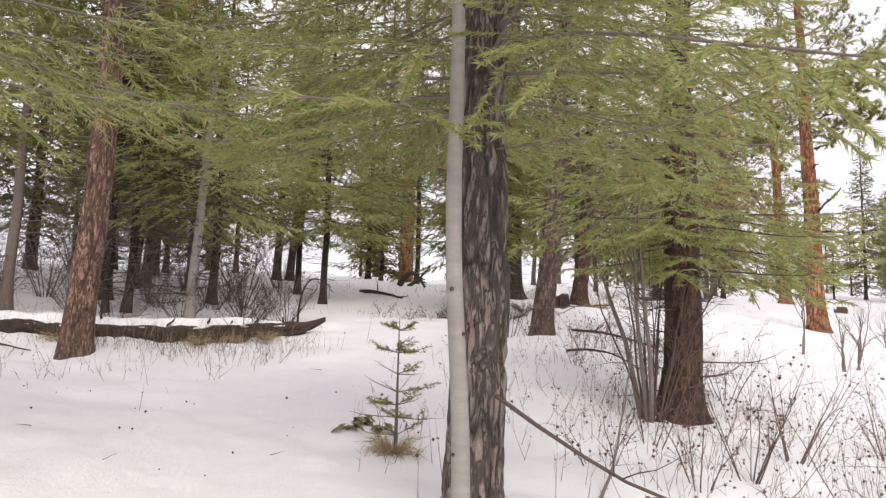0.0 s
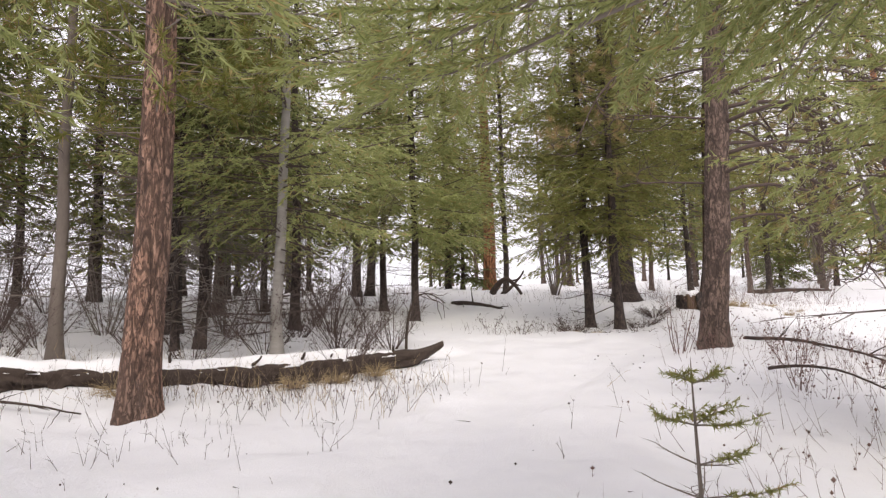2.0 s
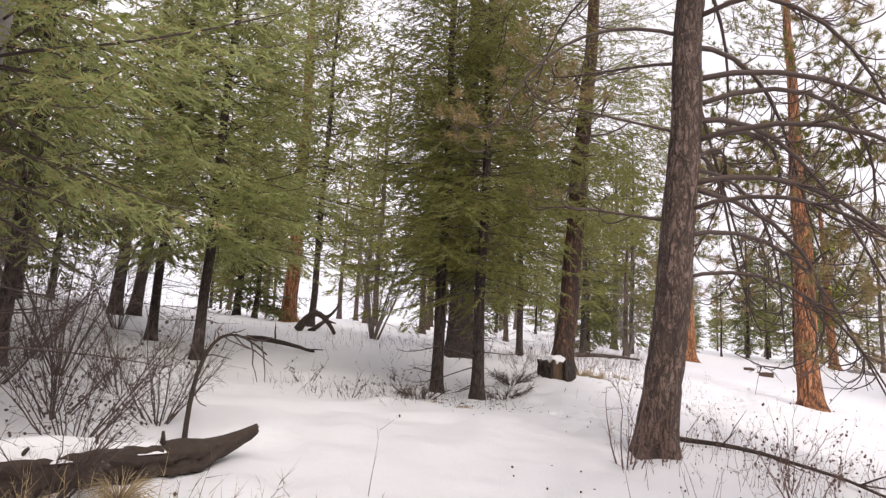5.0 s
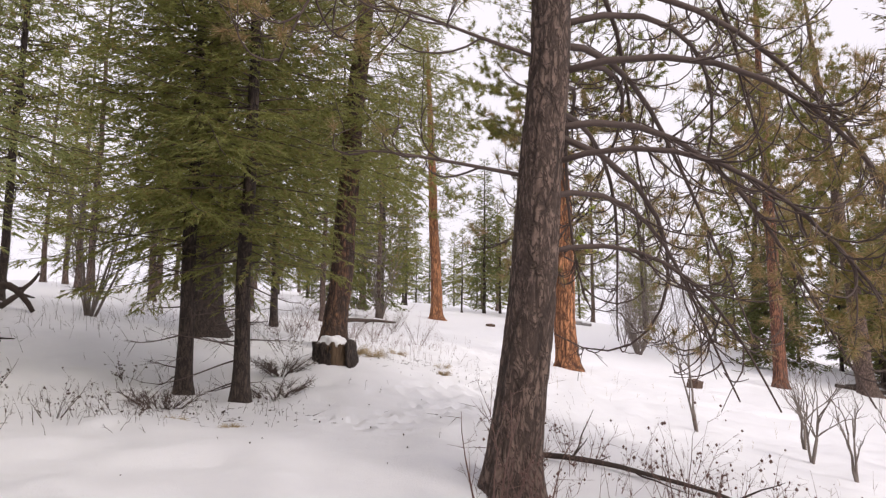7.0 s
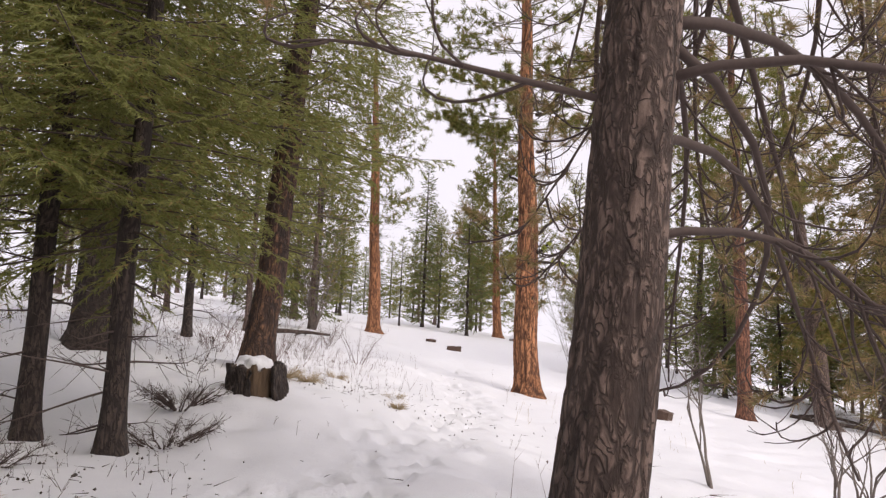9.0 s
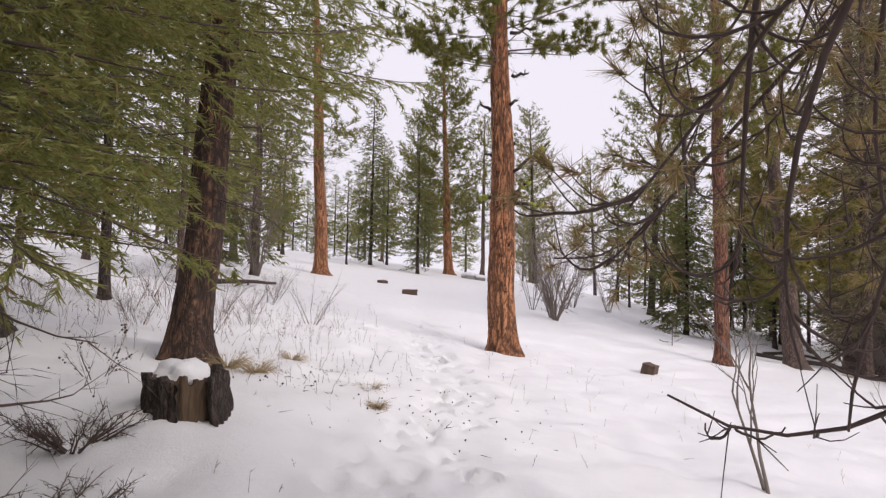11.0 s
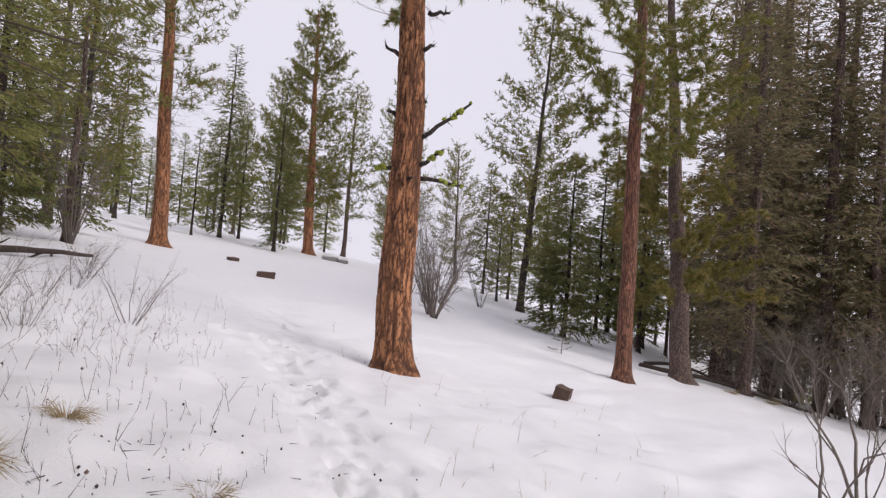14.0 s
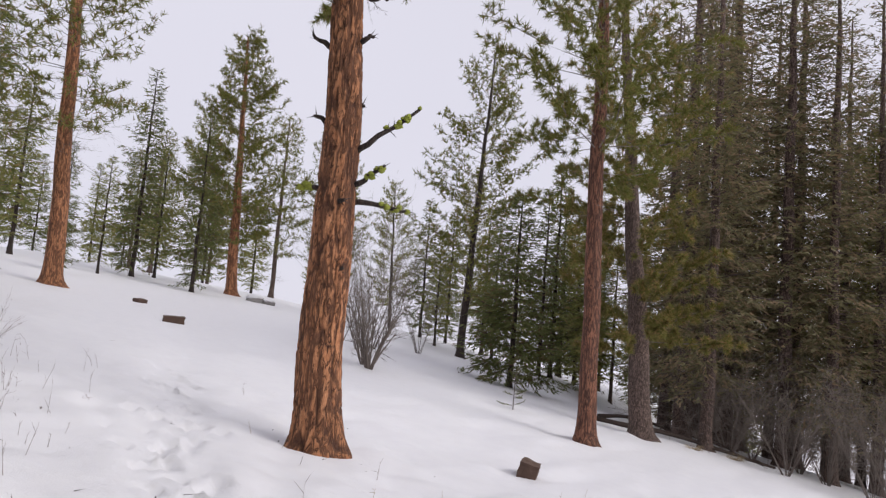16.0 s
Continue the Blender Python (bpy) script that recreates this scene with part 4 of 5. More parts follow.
def weeds(name, n, area, seed, height, mat, label, keep_off=0.55, leafy=0.0):
    """Dry weed stalks and fine twigs poking out of the snow over one area."""
    rng = np.random.default_rng(seed)
    x, y = rng.normal(area[0], area[2], n), rng.normal(area[1], area[3], n)
    k = trail_gap(x, y) > keep_off
    x, y = x[k], y[k]
    n = len(x)
    p = np.stack([x, y, slope(x, y) - 0.03], 1)
    d = unit(rng.normal(0, 0.35, (n, 3)) + np.array([0, 0, 1.0]))
    l = height * rng.uniform(0.3, 1.1, (n, 1))
    g = Geo()
    g.sticks(p, p + d * l, 0.0032)
    a = np.repeat(np.arange(n), 3)
    pp = p[a] + d[a] * l[a] * rng.uniform(0.3, 0.95, (3 * n, 1))
    q = pp + unit(d[a] + rng.normal(0, 0.55, (3 * n, 3))) * l[a] * rng.uniform(0.1, 0.45, (3 * n, 1))
    g.sticks(pp, q, 0.0022)
    for c in q[rng.random(len(q)) < leafy]:
        bead(g, c, rng.uniform(0.006, 0.017), rng)
    return tagged(part(name, g, mat), label, "weeds", kind="stuff")


def tussock(x, y, r, seed, label="tuft of dry straw-coloured grass", blades=170, h=0.2):
    global RNG
    RNG = rng = np.random.default_rng(seed)
    g = Geo()
    a = rng.random(blades) * 6.283
    d = np.stack([np.cos(a), np.sin(a), rng.uniform(0.05, 1.3, blades)], 1)
    p = np.stack([np.cos(a) * r * 0.3, np.sin(a) * r * 0.3, np.full(blades, -0.02)], 1) * rng.random((blades, 1))
    l = h * rng.uniform(0.5, 1.2, blades)
    mid = p + unit(d) * (l * 0.6)[:, None]
    g.needles(p, d, l, 0.007)
    g.needles(mid - unit(d) * 0.01, d + np.array([0, 0, -0.9]), l * 0.6, 0.005)
    ob = part("grass_tuft", g, GRASS, smooth=False)
    ob.matrix_world = pose(x, y, zat(x, y))
    return tagged(ob, label, "grass", "dry grass tufts")


def lump(r, seed, squash=(1, 1, 0.6), rough=0.25, rings=9, sides=14):
    """An uneven rounded body, for stones, snow caps and clods."""
    v = []
    for i in range(rings + 1):
        th = math.pi * i / rings
        for j in range(sides):
            ph = 2 * math.pi * j / sides
            n = Vector((math.sin(th) * math.cos(ph), math.sin(th) * math.sin(ph), math.cos(th)))
            k = 1 + rough * noise.noise(n * 1.6 + Vector((seed, 0, 0))) + 0.3 * rough * noise.noise(n * 5 + Vector((0, seed, 0)))
            v.append([n.x * r * k * squash[0], n.y * r * k * squash[1], n.z * r * k * squash[2]])
    q = [[i * sides + j, (i + 1) * sides + j, (i + 1) * sides + (j + 1) % sides, i * sides + (j + 1) % sides] for i in range(rings) for j in range(sides)]
    g = Geo()
    g.add(v, q)
    return g


def dead_limb(name, a, b, r, seed, label, rise=0.0, twigs=4, mat=None, category="fallen branch", sag=0.0, lift=0.0):
    """A fallen branch lying from a to b, given in plan."""
    rng = np.random.default_rng(seed)
    n = 10
    s = np.linspace(0, 1, n)
    x, y = a[0] + s * (b[0] - a[0]), a[1] + s * (b[1] - a[1])
    z = slope(x, y) + r * 0.5 + rise * np.sin(s * math.pi) + sag * s ** 2 + lift * (1 - s)
    L = math.hypot(b[0] - a[0], b[1] - a[1])
    pts = np.stack([x, y, z], 1) + np.cumsum(rng.normal(0, 0.008 * L, (n, 3)), 0) * np.array([1, 1, 0.4])
    o = pts[0].copy()
    g = Geo()
    g.tube(pts - o, r * (1 - 0.6 * s), 7)
    p, d = along(pts - o, rng.uniform(0.2, 1, twigs))
    for q, w in zip(p, d):
        e = unit(w * 0.6 + rng.normal(0, 0.5, 3) + np.array([0, 0, 0.35]))
        l = L * rng.uniform(0.08, 0.3)
        tw = q + np.outer(np.linspace(0, 1, 5) * l, e) + np.cumsum(rng.normal(0, 0.02 * l, (5, 3)), 0)
        g.tube(tw, np.linspace(r * 0.35, r * 0.1, 5), 4)
    ob = part(name, g, mat or WOOD_DEAD)
    ob.location = o
    return tagged(ob, label, category)


# the fallen log with its cap of snow
def fallen_log():
    rng = np.random.default_rng(3)
    a, b = np.array([-9.6, 7.94]), np.array([-1.9, 12.7])
    n, sides = 180, 30
    s = np.linspace(0, 1, n)
    xs = a[0] + s * (b[0] - a[0])
    xy = np.stack([xs, 9.75 + 0.5576 * (xs + 6.35) + 0.25 * np.maximum(0, xs + 3.66)], 1)
    u = (b - a) / np.linalg.norm(b - a)
    w = np.array([-u[1], u[0]])
    top_z = 0.36 - 0.2 * s
    rad = 0.185 - 0.07 * s
    cz = slope(xy[:, 0], xy[:, 1]) + top_z - rad + 0.02 * np.sin(s * 9)
    cz[s > 0.95] += 0.16 * ((s[s > 0.95] - 0.95) / 0.05) ** 1.3
    rad = np.where(s > 0.95, rad * (1 - 0.68 * ((s - 0.95) / 0.05) ** 0.7), rad)
    root = thing("fallen_log", a[0], a[1], zat(*a), "long dark rotting log lying in the snow, capped with snow", "log")
    o = np.array([a[0], a[1], zat(*a)])
    v = []
    for i in range(n):
        for j in range(sides):
            t = 2 * math.pi * j / sides
            calm = 1 - 0.85 * float(smooth01((math.sin(t) - 0.25) / 0.4))
            k = rad[i] * (1.05 + calm * (0.5 * noise.noise(Vector((i * 0.15, math.cos(t) * 2, math.sin(t) * 2))) + 0.55 * noise.noise(Vector((i * 0.45, math.cos(t) * 5, math.sin(t) * 5))) + 0.4 * noise.noise(Vector((i * 1.1, math.cos(t) * 8, math.sin(t) * 8)))))
            v.append([xy[i, 0] + w[0] * k * math.cos(t), xy[i, 1] + w[1] * k * math.cos(t), cz[i] + k * math.sin(t)])
    q = [[i * sides + j, i * sides + (j + 1) % sides, (i + 1) * sides + (j + 1) % sides, (i + 1) * sides + j] for i in range(n - 1) for j in range(sides)]
    g = Geo()
    g.add(np.array(v) - o, q)
    g.add(np.concatenate([np.array(v)[-sides:], [[*xy[-1], cz[-1]]]]) - o, None, [[j, (j + 1) % sides, sides] for j in range(sides)])
    part("trunk", g, WOOD_DEAD, root)
    # knots and broken branch stubs
    for _ in range(26):
        i = rng.integers(16, n - 10)
        t = rng.uniform(0.2, 2.6)
        c = np.array([xy[i, 0] + w[0] * rad[i] * 0.8 * math.cos(t), xy[i, 1] + w[1] * rad[i] * 0.8 * math.cos(t), cz[i] + rad[i] * 0.8 * math.sin(t)])
        e = unit(np.array([w[0] * math.cos(t), w[1] * math.cos(t), math.sin(t)]) + rng.normal(0, 0.4, 3))
        k = Geo()
        L = rng.uniform(0.08, 0.24)
        k.tube(c - o + np.outer(np.linspace(0, 1, 5) * L, e) + np.cumsum(rng.normal(0, 0.008, (5, 3)), 0), np.linspace(0.026, 0.011, 5) * rng.uniform(0.6, 1.2), 6)
        part("branch_stub", k, WOOD_DEAD, root)
    cap = Geo()
    m, ac = 80, 9
    cv = []
    ss = np.linspace(0.0, 0.94, m)
    for f in ss:
        i = min(n - 1, int(f * (n - 1)))
        thick = 0.085 * (0.7 + 0.8 * (noise.noise(Vector((f * 22, 3, 0))) + 0.4)) * (1 - smooth01((f - 0.84) / 0.1))
        wid = rad[i] * (0.82 + 0.3 * noise.noise(Vector((f * 30, 9, 0))))
        for j in range(ac):
            t = j / (ac - 1) * 2 - 1
            hgt = (1 - abs(t) ** 2.6) * max(thick, 0.004)
            base = rad[i] * math.sqrt(max(0.0, 1 - (t * 0.9) ** 2)) * 1.0
            cv.append([xy[i, 0] + w[0] * wid * t, xy[i, 1] + w[1] * wid * t, cz[i] + base + hgt])
    cap.add(np.array(cv) - o, [[i * ac + j, (i + 1) * ac + j, (i + 1) * ac + j + 1, i * ac + j + 1] for i in range(m - 1) for j in range(ac - 1)])
    snow = part("snow_cap", cap, SNOW_CAP, None)
    snow.location = o
    tagged(snow, "cap of snow lying along the fallen log", "snow")


fallen_log()


# the sawn stump with its cap of snow
def stump():
    x, y = 2.85, 19.35
    zb = zat(x, y)
    root = thing("tree_stump", x, y, zb, "dark weathered sawn stump with a cap of snow", "stump")
    sides, rings = 84, 22
    v = []
    for i in range(rings):
        u = i / (rings - 1)
        for j in range(sides):
            t = 2 * math.pi * j / sides
            c, e = math.cos(t), math.sin(t)
            groove = abs(noise.noise(Vector((c * 9, e * 9, u * 1.2)))) + 0.6 * abs(noise.noise(Vector((c * 19, e * 19, u * 2.5))))
            k = 0.235 + 0.03 * noise.noise(Vector((c * 2, e * 2, u))) + 0.055 * groove + 0.03 * (1 - u) ** 2
            v.append([k * c, k * e, -0.35 + u * (0.59 + 0.1 * noise.noise(Vector((c * 2.2, e * 2.2, 4))) + 0.05 * noise.noise(Vector((c * 9, e * 9, 7))))])
    g = Geo()
    g.add(v, [[i * sides + j, i * sides + (j + 1) % sides, (i + 1) * sides + (j + 1) % sides, (i + 1) * sides + j] for i in range(rings - 1) for j in range(sides)])
    part("body", g, WOOD_STUMP, root)
    top = Geo()
    tv = np.array(v[-sides:])
    top.add(np.concatenate([tv, tv * [0.5, 0.5, 0.93], [[0, 0, 0.22]]]), [[j, (j + 1) % sides, sides + (j + 1) % sides, sides + j] for j in range(sides)], [[sides + j, sides + (j + 1) % sides, 2 * sides] for j in range(sides)])
    part("cut_top", top, WOOD_CUT, root, "dark sawn top of the stump")
    # curved slabs of bark still clinging to two sides
    for a0, a1, h, lift in ((-1.45, 0.9, 0.29, 0.0), (1.6, 4.05, 0.27, 0.0)):
        slab = Geo()
        m, n = 34, 12
        sv = []
        for side in (0, 1):
            for p in range(n):
                for q in range(m):
                    a = a0 + (a1 - a0) * q / (m - 1) + 0.16 * (2 * q / (m - 1) - 1) * noise.noise(Vector((p * 0.6, a0 * 3, 5)))
                    nz = noise.noise(Vector((math.cos(a) * 7, math.sin(a) * 7, p * 0.25)))
                    rr = (0.265 + side * (0.05 + 0.06 * nz) + 0.02 * math.sin(a * 3)) * (1.1 - 0.13 * p / (n - 1))
                    zz = -0.25 + (p / (n - 1)) * (0.25 + h + lift + 0.09 * noise.noise(Vector((a * 2.2, h * 9, 2))) + 0.03 * noise.noise(Vector((a * 11, 3, 2))))
                    sv.append([rr * math.cos(a), rr * math.sin(a), zz])
        f = lambda side, p, q: side * n * m + p * m + q
        quads = [[f(1, p, q), f(1, p, q + 1), f(1, p + 1, q + 1), f(1, p + 1, q)] for p in range(n - 1) for q in range(m - 1)]
        quads += [[f(0, p, q), f(0, p + 1, q), f(0, p + 1, q + 1), f(0, p, q + 1)] for p in range(n - 1) for q in range(m - 1)]
        quads += [[f(0, n - 1, q), f(1, n - 1, q), f(1, n - 1, q + 1), f(0, n - 1, q + 1)] for q in range(m - 1)]
        for q in (0, m - 1):
            quads += [[f(0, p, q), f(1, p, q), f(1, p + 1, q), f(0, p + 1, q)] for p in range(n - 1)]
        slab.add(sv, quads)
        part("bark_slab", slab, BARK_DARK, root)
    cap = part("snow_cap", lump(0.22, 5, (1.0, 0.95, 0.6), 0.35, 14, 30), SNOW_CAP)
    cap.location = (x - 0.02, y + 0.1, zb + 0.25)
    tagged(cap, "rounded cap of snow on the stump", "snow")


stump()


def small_fir(x, y, h, seed, label, leaf=FIR, gaps=0.2, nd=0.04):
    """A knee- to waist-high young fir with few whorls."""
    global RNG
    RNG = rng = np.random.default_rng(seed)
    root = thing("young_fir", x, y, zat(x, y), label, "young fir")
    tg, axis, radius = trunk_geo(h, 0.014 * h ** 0.5, (0.02, 0), 0.0, 8, 0.12, seed, 0, flare=0.2, wob=0.01)
    part("trunk", tg, BARK_THIN, root)
    wood, crown = Geo(), Geo()
    z = 0.12
    while z < h:
        u = z / h
        for b in range(5):
            if z < h - 0.05 and rng.random() < gaps:
                continue
            pts = bough(axis(z), b * 1.26 + rng.uniform(-0.6, 0.6) + z * 9, rng.uniform(0.0, 0.5), (0.34 * h ** 0.7) * (1 - 0.75 * u) * rng.uniform(0.35, 1.15) + 0.05, 0.12, 0.1, rng, 6)
            wood.tube(pts, np.linspace(0.0045, 0.0018, 6), 4)
            m = 7
            p, d = along(pts, np.linspace(0.3, 1, m))
            e = unit(d * 0.8 + unit(np.cross(d, [0, 0, 1.0])) * np.where(np.arange(m) % 2, 0.8, -0.8)[:, None] + rng.normal(0, 0.1, (m, 3)))
            l = rng.uniform(0.04, 0.12, m)
            wood.sticks(p, p + e * l[:, None], 0.0018)
            if rng.random() < 0.6:
                k = 28
                i = np.repeat(np.arange(m), k)
                base = p[i] + e[i] * (l[i] * rng.random(m * k))[:, None]
                crown.needles(base, e[i] * 0.6 + rng.normal(0, 0.5, (m * k, 3)), nd * rng.uniform(0.6, 1.1, m * k), nd * 0.16)
        z += 0.14 * rng.uniform(0.6, 1.5)
    tagged(part("branchwork", wood, TWIG_GREY, root), kind="stuff")
    part("crown", crown, leaf, root, smooth=False)
    return root


small_fir(0.05, 6.12, 1.05, 81, "knee-high thin young fir beside the trail", gaps=0.3)
small_fir(23.4, 27.6, 1.3, 82, "small sparse young fir on the snow slope", leaf=FIR_DARK)
tussock(0.05, 6.05, 0.2, 83, h=0.26, blades=260)

# low evergreen leaves in the snow
def leafy_sprig(x, y, n, seed, r=0.11):
    rng = np.random.default_rng(seed)
    root = thing("leafy_sprig", x, y, zat(x, y), "low sprig of dark green leaves poking from the snow", "plant", "leafy sprigs")
    for _ in range(n):
        g = Geo()
        a, L, W = rng.random() * 6.283, rng.uniform(0.08, 0.13), rng.uniform(0.028, 0.045)
        d = np.array([math.cos(a), math.sin(a), 0])
        s = np.array([-d[1], d[0], 0])
        c = rng.normal(0, r * 0.45, 3) * np.array([1, 1, 0.5]) + np.array([0, 0, 0.06])
        f = np.linspace(0, 1, 6)
        wv = W * np.sin(math.pi * (0.08 + 0.9 * f)) ** 0.8
        mid = c + np.outer(f * L, d) + np.outer(-0.4 * L * f ** 2, [0, 0, 1])
        v = np.concatenate([mid + np.outer(wv, s) + [0, 0, 0.006], mid, mid - np.outer(wv, s) + [0, 0, 0.006]])
        g.add(v, [[k * 6 + i, k * 6 + i + 1, (k + 1) * 6 + i + 1, (k + 1) * 6 + i] for k in range(2) for i in range(5)])
        part("leaf", g, LEAF_DARK, root)
    st = Geo()
    st.sticks(np.array([[0, 0, -0.05], [0.02, 0, -0.05]]), np.array([[0.02, 0.01, 0.34], [0.05, -0.03, 0.2]]), 0.003)
    part("stem", st, TWIG_RED, root)


leafy_sprig(-0.33, 6.75, 16, 91)
leafy_sprig(-0.36, 6.5, 9, 92, 0.08)
leafy_sprig(-0.15, 6.62, 9, 93, 0.08)

# shrubs and saplings
shrub("willow_bush", 0.0, 25.2, 11, 3.6, 0.35, 101, TWIG_GREY, "bare many-stemmed willow bush", thick=0.03, twigs=10)
shrub("willow_bush", 22.1, 31.8, 16, 2.6, 0.5, 102, TWIG_GREY, "bare many-stemmed bush behind the orange pine", thick=0.035, twigs=10)
shrub("willow_bush", 22.6, 32.4, 8, 4.6, 0.3, 103, TWIG_GREY, "tall bare pale-twigged bush", thick=0.025, twigs=16)
for i, (sx, sy, hh) in enumerate(((24.6, 35.2, 5.2), (26.8, 36.0, 4.6), (29.0, 37.0, 5.0), (31.5, 38.5, 4.0), (34.0, 38.0, 4.4))):
    shrub("willow_bush", sx, sy, 10, hh, 0.34, 260 + i, TWIG_GREY, "tall bare pale-twigged bush", thick=0.017, twigs=20, group="bare bushes on the ridge")
shrub("bush", 2.6, 8.3, 16, 2.4, 0.35, 104, TWIG, "thicket of bare stems round the bushy fir", thick=0.016, twigs=8)
shrub("bush", 2.55, 8.2, 3, 3.2, 0.22, 105, TWIG_GREY, "leaning bare grey stems beside the fir", thick=0.035, twigs=5)
shrub("twiggy_shrub", 1.3, 13.0, 8, 0.95, 0.4, 106, TWIG_RED, "small bare shrub at the foot of the pine", thick=0.009, twigs=6)
shrub("twiggy_shrub", 1.75, 13.15, 6, 0.7, 0.6, 107, TWIG_RED, "small bare shrub at the foot of the pine", thick=0.008, twigs=6, berries=True)
for i, (sx, sy, hh) in enumerate(((2.5, 12.3, 0.8), (2.9, 13.0, 0.9), (3.4, 12.2, 0.7), (3.1, 14.2, 0.7), (2.2, 11.2, 0.6), (3.6, 13.3, 0.6))):
    shrub("twiggy_shrub", sx, sy, 6, hh, 0.5, 110 + i, TWIG_RED, "low red-brown shrub with dry seed heads", thick=0.006, twigs=6, berries=True, group="low shrubs")
for i, (sx, sy, hh, ns) in enumerate(((3.0, 6.6, 1.2, 8), (3.6, 7.2, 1.3, 8), (2.4, 6.0, 0.9, 6), (4.3, 6.4, 1.3, 8), (4.8, 7.8, 1.2, 7), (2.3, 7.2, 1.0, 6), (1.7, 6.3, 0.6, 4), (5.6, 8.6, 1.2, 6), (3.2, 5.0, 1.0, 6), (3.9, 9.8, 1.0, 6))):
    shrub("twiggy_shrub", sx, sy, ns, hh, 0.45, 120 + i, TWIG_RED if i % 3 else TWIG, "bare red-brown shrub in the snow", thick=0.008, twigs=8, group="bare shrubs", berries=i % 2 == 0)
for i, (sx, sy, hh) in enumerate(((-3.2, 12.6, 1.2), (-2.8, 13.6, 1.1), (-3.6, 13.4, 1.3), (-4.4, 12.6, 1.3), (-5.2, 13.6, 1.5), (-6.2, 12.4, 1.5), (-7.4, 12.0, 1.6), (-4.6, 14.6, 1.4), (-3.4, 14.8, 1.1), (-8.4, 11.2, 1.6), (-5.0, 11.6, 1.0), (-3.0, 11.6, 0.8), (-7.0, 10.7, 1.4))):
    shrub("thicket_shrub", sx, sy, 16, hh, 0.8, 140 + i, TWIG, "tangled bare shrub behind the log", thick=0.008, twigs=13, group="thicket shrubs", berries=i % 3 == 0)
for i, (sx, sy) in enumerate(((4.6, 26.4), (5.6, 27.4), (6.8, 27.6), (7.8, 28.4), (8.8, 29.4), (5.2, 24.4), (6.4, 25.6), (9.8, 31.0), (7.4, 30.2), (4.2, 24.6), (3.0, 25.4), (6.0, 29.5), (10.8, 33.0), (8.4, 26.8))):
    shrub("twiggy_shrub", sx, sy, 9, 0.75 + 0.25 * (i % 3), 0.6, 160 + i, TWIG_RED if i % 2 else TWIG_GREY, "fine-twigged bare shrub on the snow slope", thick=0.006, twigs=8, group="slope shrubs")
for i, (sx, sy) in enumerate(((-0.9, 17.6), (-0.3, 17.1), (0.0, 19.6), (-1.6, 18.6), (2.6, 20.9))):
    shrub("twiggy_shrub", sx, sy, 6, 0.5, 0.7, 190 + i, TWIG, "low dry shrub by the firs", thick=0.006, twigs=6, group="low shrubs", berries=True)
for i, (sx, sy) in enumerate(((-7.2, 13.2), (-8.6, 12.6), (-6.0, 14.8), (-9.6, 14.0), (-7.8, 15.4), (-10.8, 12.2), (-5.2, 17.4), (-8.8, 17.2), (-6.8, 18.6), (-10.2, 16.0), (-11.8, 14.2), (-4.4, 16.0), (-7.4, 20.6), (-5.4, 22.4), (-9.4, 10.9))):
    shrub("thicket_shrub", sx, sy, 13, 2.3 + 0.3 * (i % 3), 0.5, 240 + i, TWIG if i % 2 else TWIG_GREY, "tall tangled bare shrub in the dark wood", thick=0.011, twigs=14, group="wood thicket")
shrub("tall_bush", 12.8, 38.2, 14, 4.2, 0.3, 180, TWIG_GREY, "tall bare bush among the trees", thick=0.03, twigs=14)
forked_sapling(8.19, 17.2, 2.6, 201, lean=(0.08, 0.38))
forked_sapling(8.5, 15.5, 1.7, 202, 3)
forked_sapling(9.6, 16.3, 1.6, 203, 3)
forked_sapling(10.2, 15.2, 1.5, 204, 2)
forked_sapling(7.7, 14.4, 1.4, 205, 2)
for i, (sx, sy) in enumerate(((31.5, 21.5), (33.5, 18.5), (30.5, 19.0), (34.5, 23.0), (29.5, 16.0), (33.0, 15.0), (36.0, 17.0), (32.5, 23.5), (34.0, 20.5), (31.8, 17.2), (28.5, 13.5), (35.5, 21.5), (30.0, 13.0), (33.2, 24.6))):
    shrub("bare_bush", sx, sy, 14, 3.8, 0.5, 210 + i, TWIG_GREY, "tall bare bush on the wood's edge", thick=0.02, twigs=20, group="edge bushes")

# branches lying in the snow
hook = thing("bent_branch", -2.5, 13.2, zat(-2.5, 13.2) - 0.05, "hooked dead branch standing up behind the log", "fallen branch")
hs = np.linspace(0, 1, 14)
hook_line = np.stack([0.6 * hs ** 2.2, -0.1 * hs, 0.95 * np.sin(hs * 2.0) - 0.12 * hs ** 3], 1)
hook_geo = Geo()
hook_geo.tube(hook_line, 0.024 * (1 - 0.7 * hs), 7)
part("limb", hook_geo, WOOD_DEAD, hook)
hp, hd = along(hook_line, np.linspace(0.25, 0.95, 12))
hr = np.random.default_rng(301)
for q0, q1 in zip(hp, hd):
    tw = Geo()
    tw.tube(q0 + np.outer(np.linspace(0, 1, 5), unit(q1 + hr.normal(0, 0.7, 3)) * hr.uniform(0.15, 0.45)) + np.cumsum(hr.normal(0, 0.012, (5, 3)), 0), np.linspace(0.007, 0.003, 5), 4)
    part("twig", tw, TWIG, hook)
dead_limb("fallen_branch", (-2.9, 22.9), (-1.5, 21.8), 0.07, 302, "fallen branch lying on the snow", 0.05, 3)
dead_limb("fallen_branch", (-1.9, 25.1), (-1.0, 24.8), 0.11, 303, "crooked fallen limb arched over the snow", 0.45, 4)
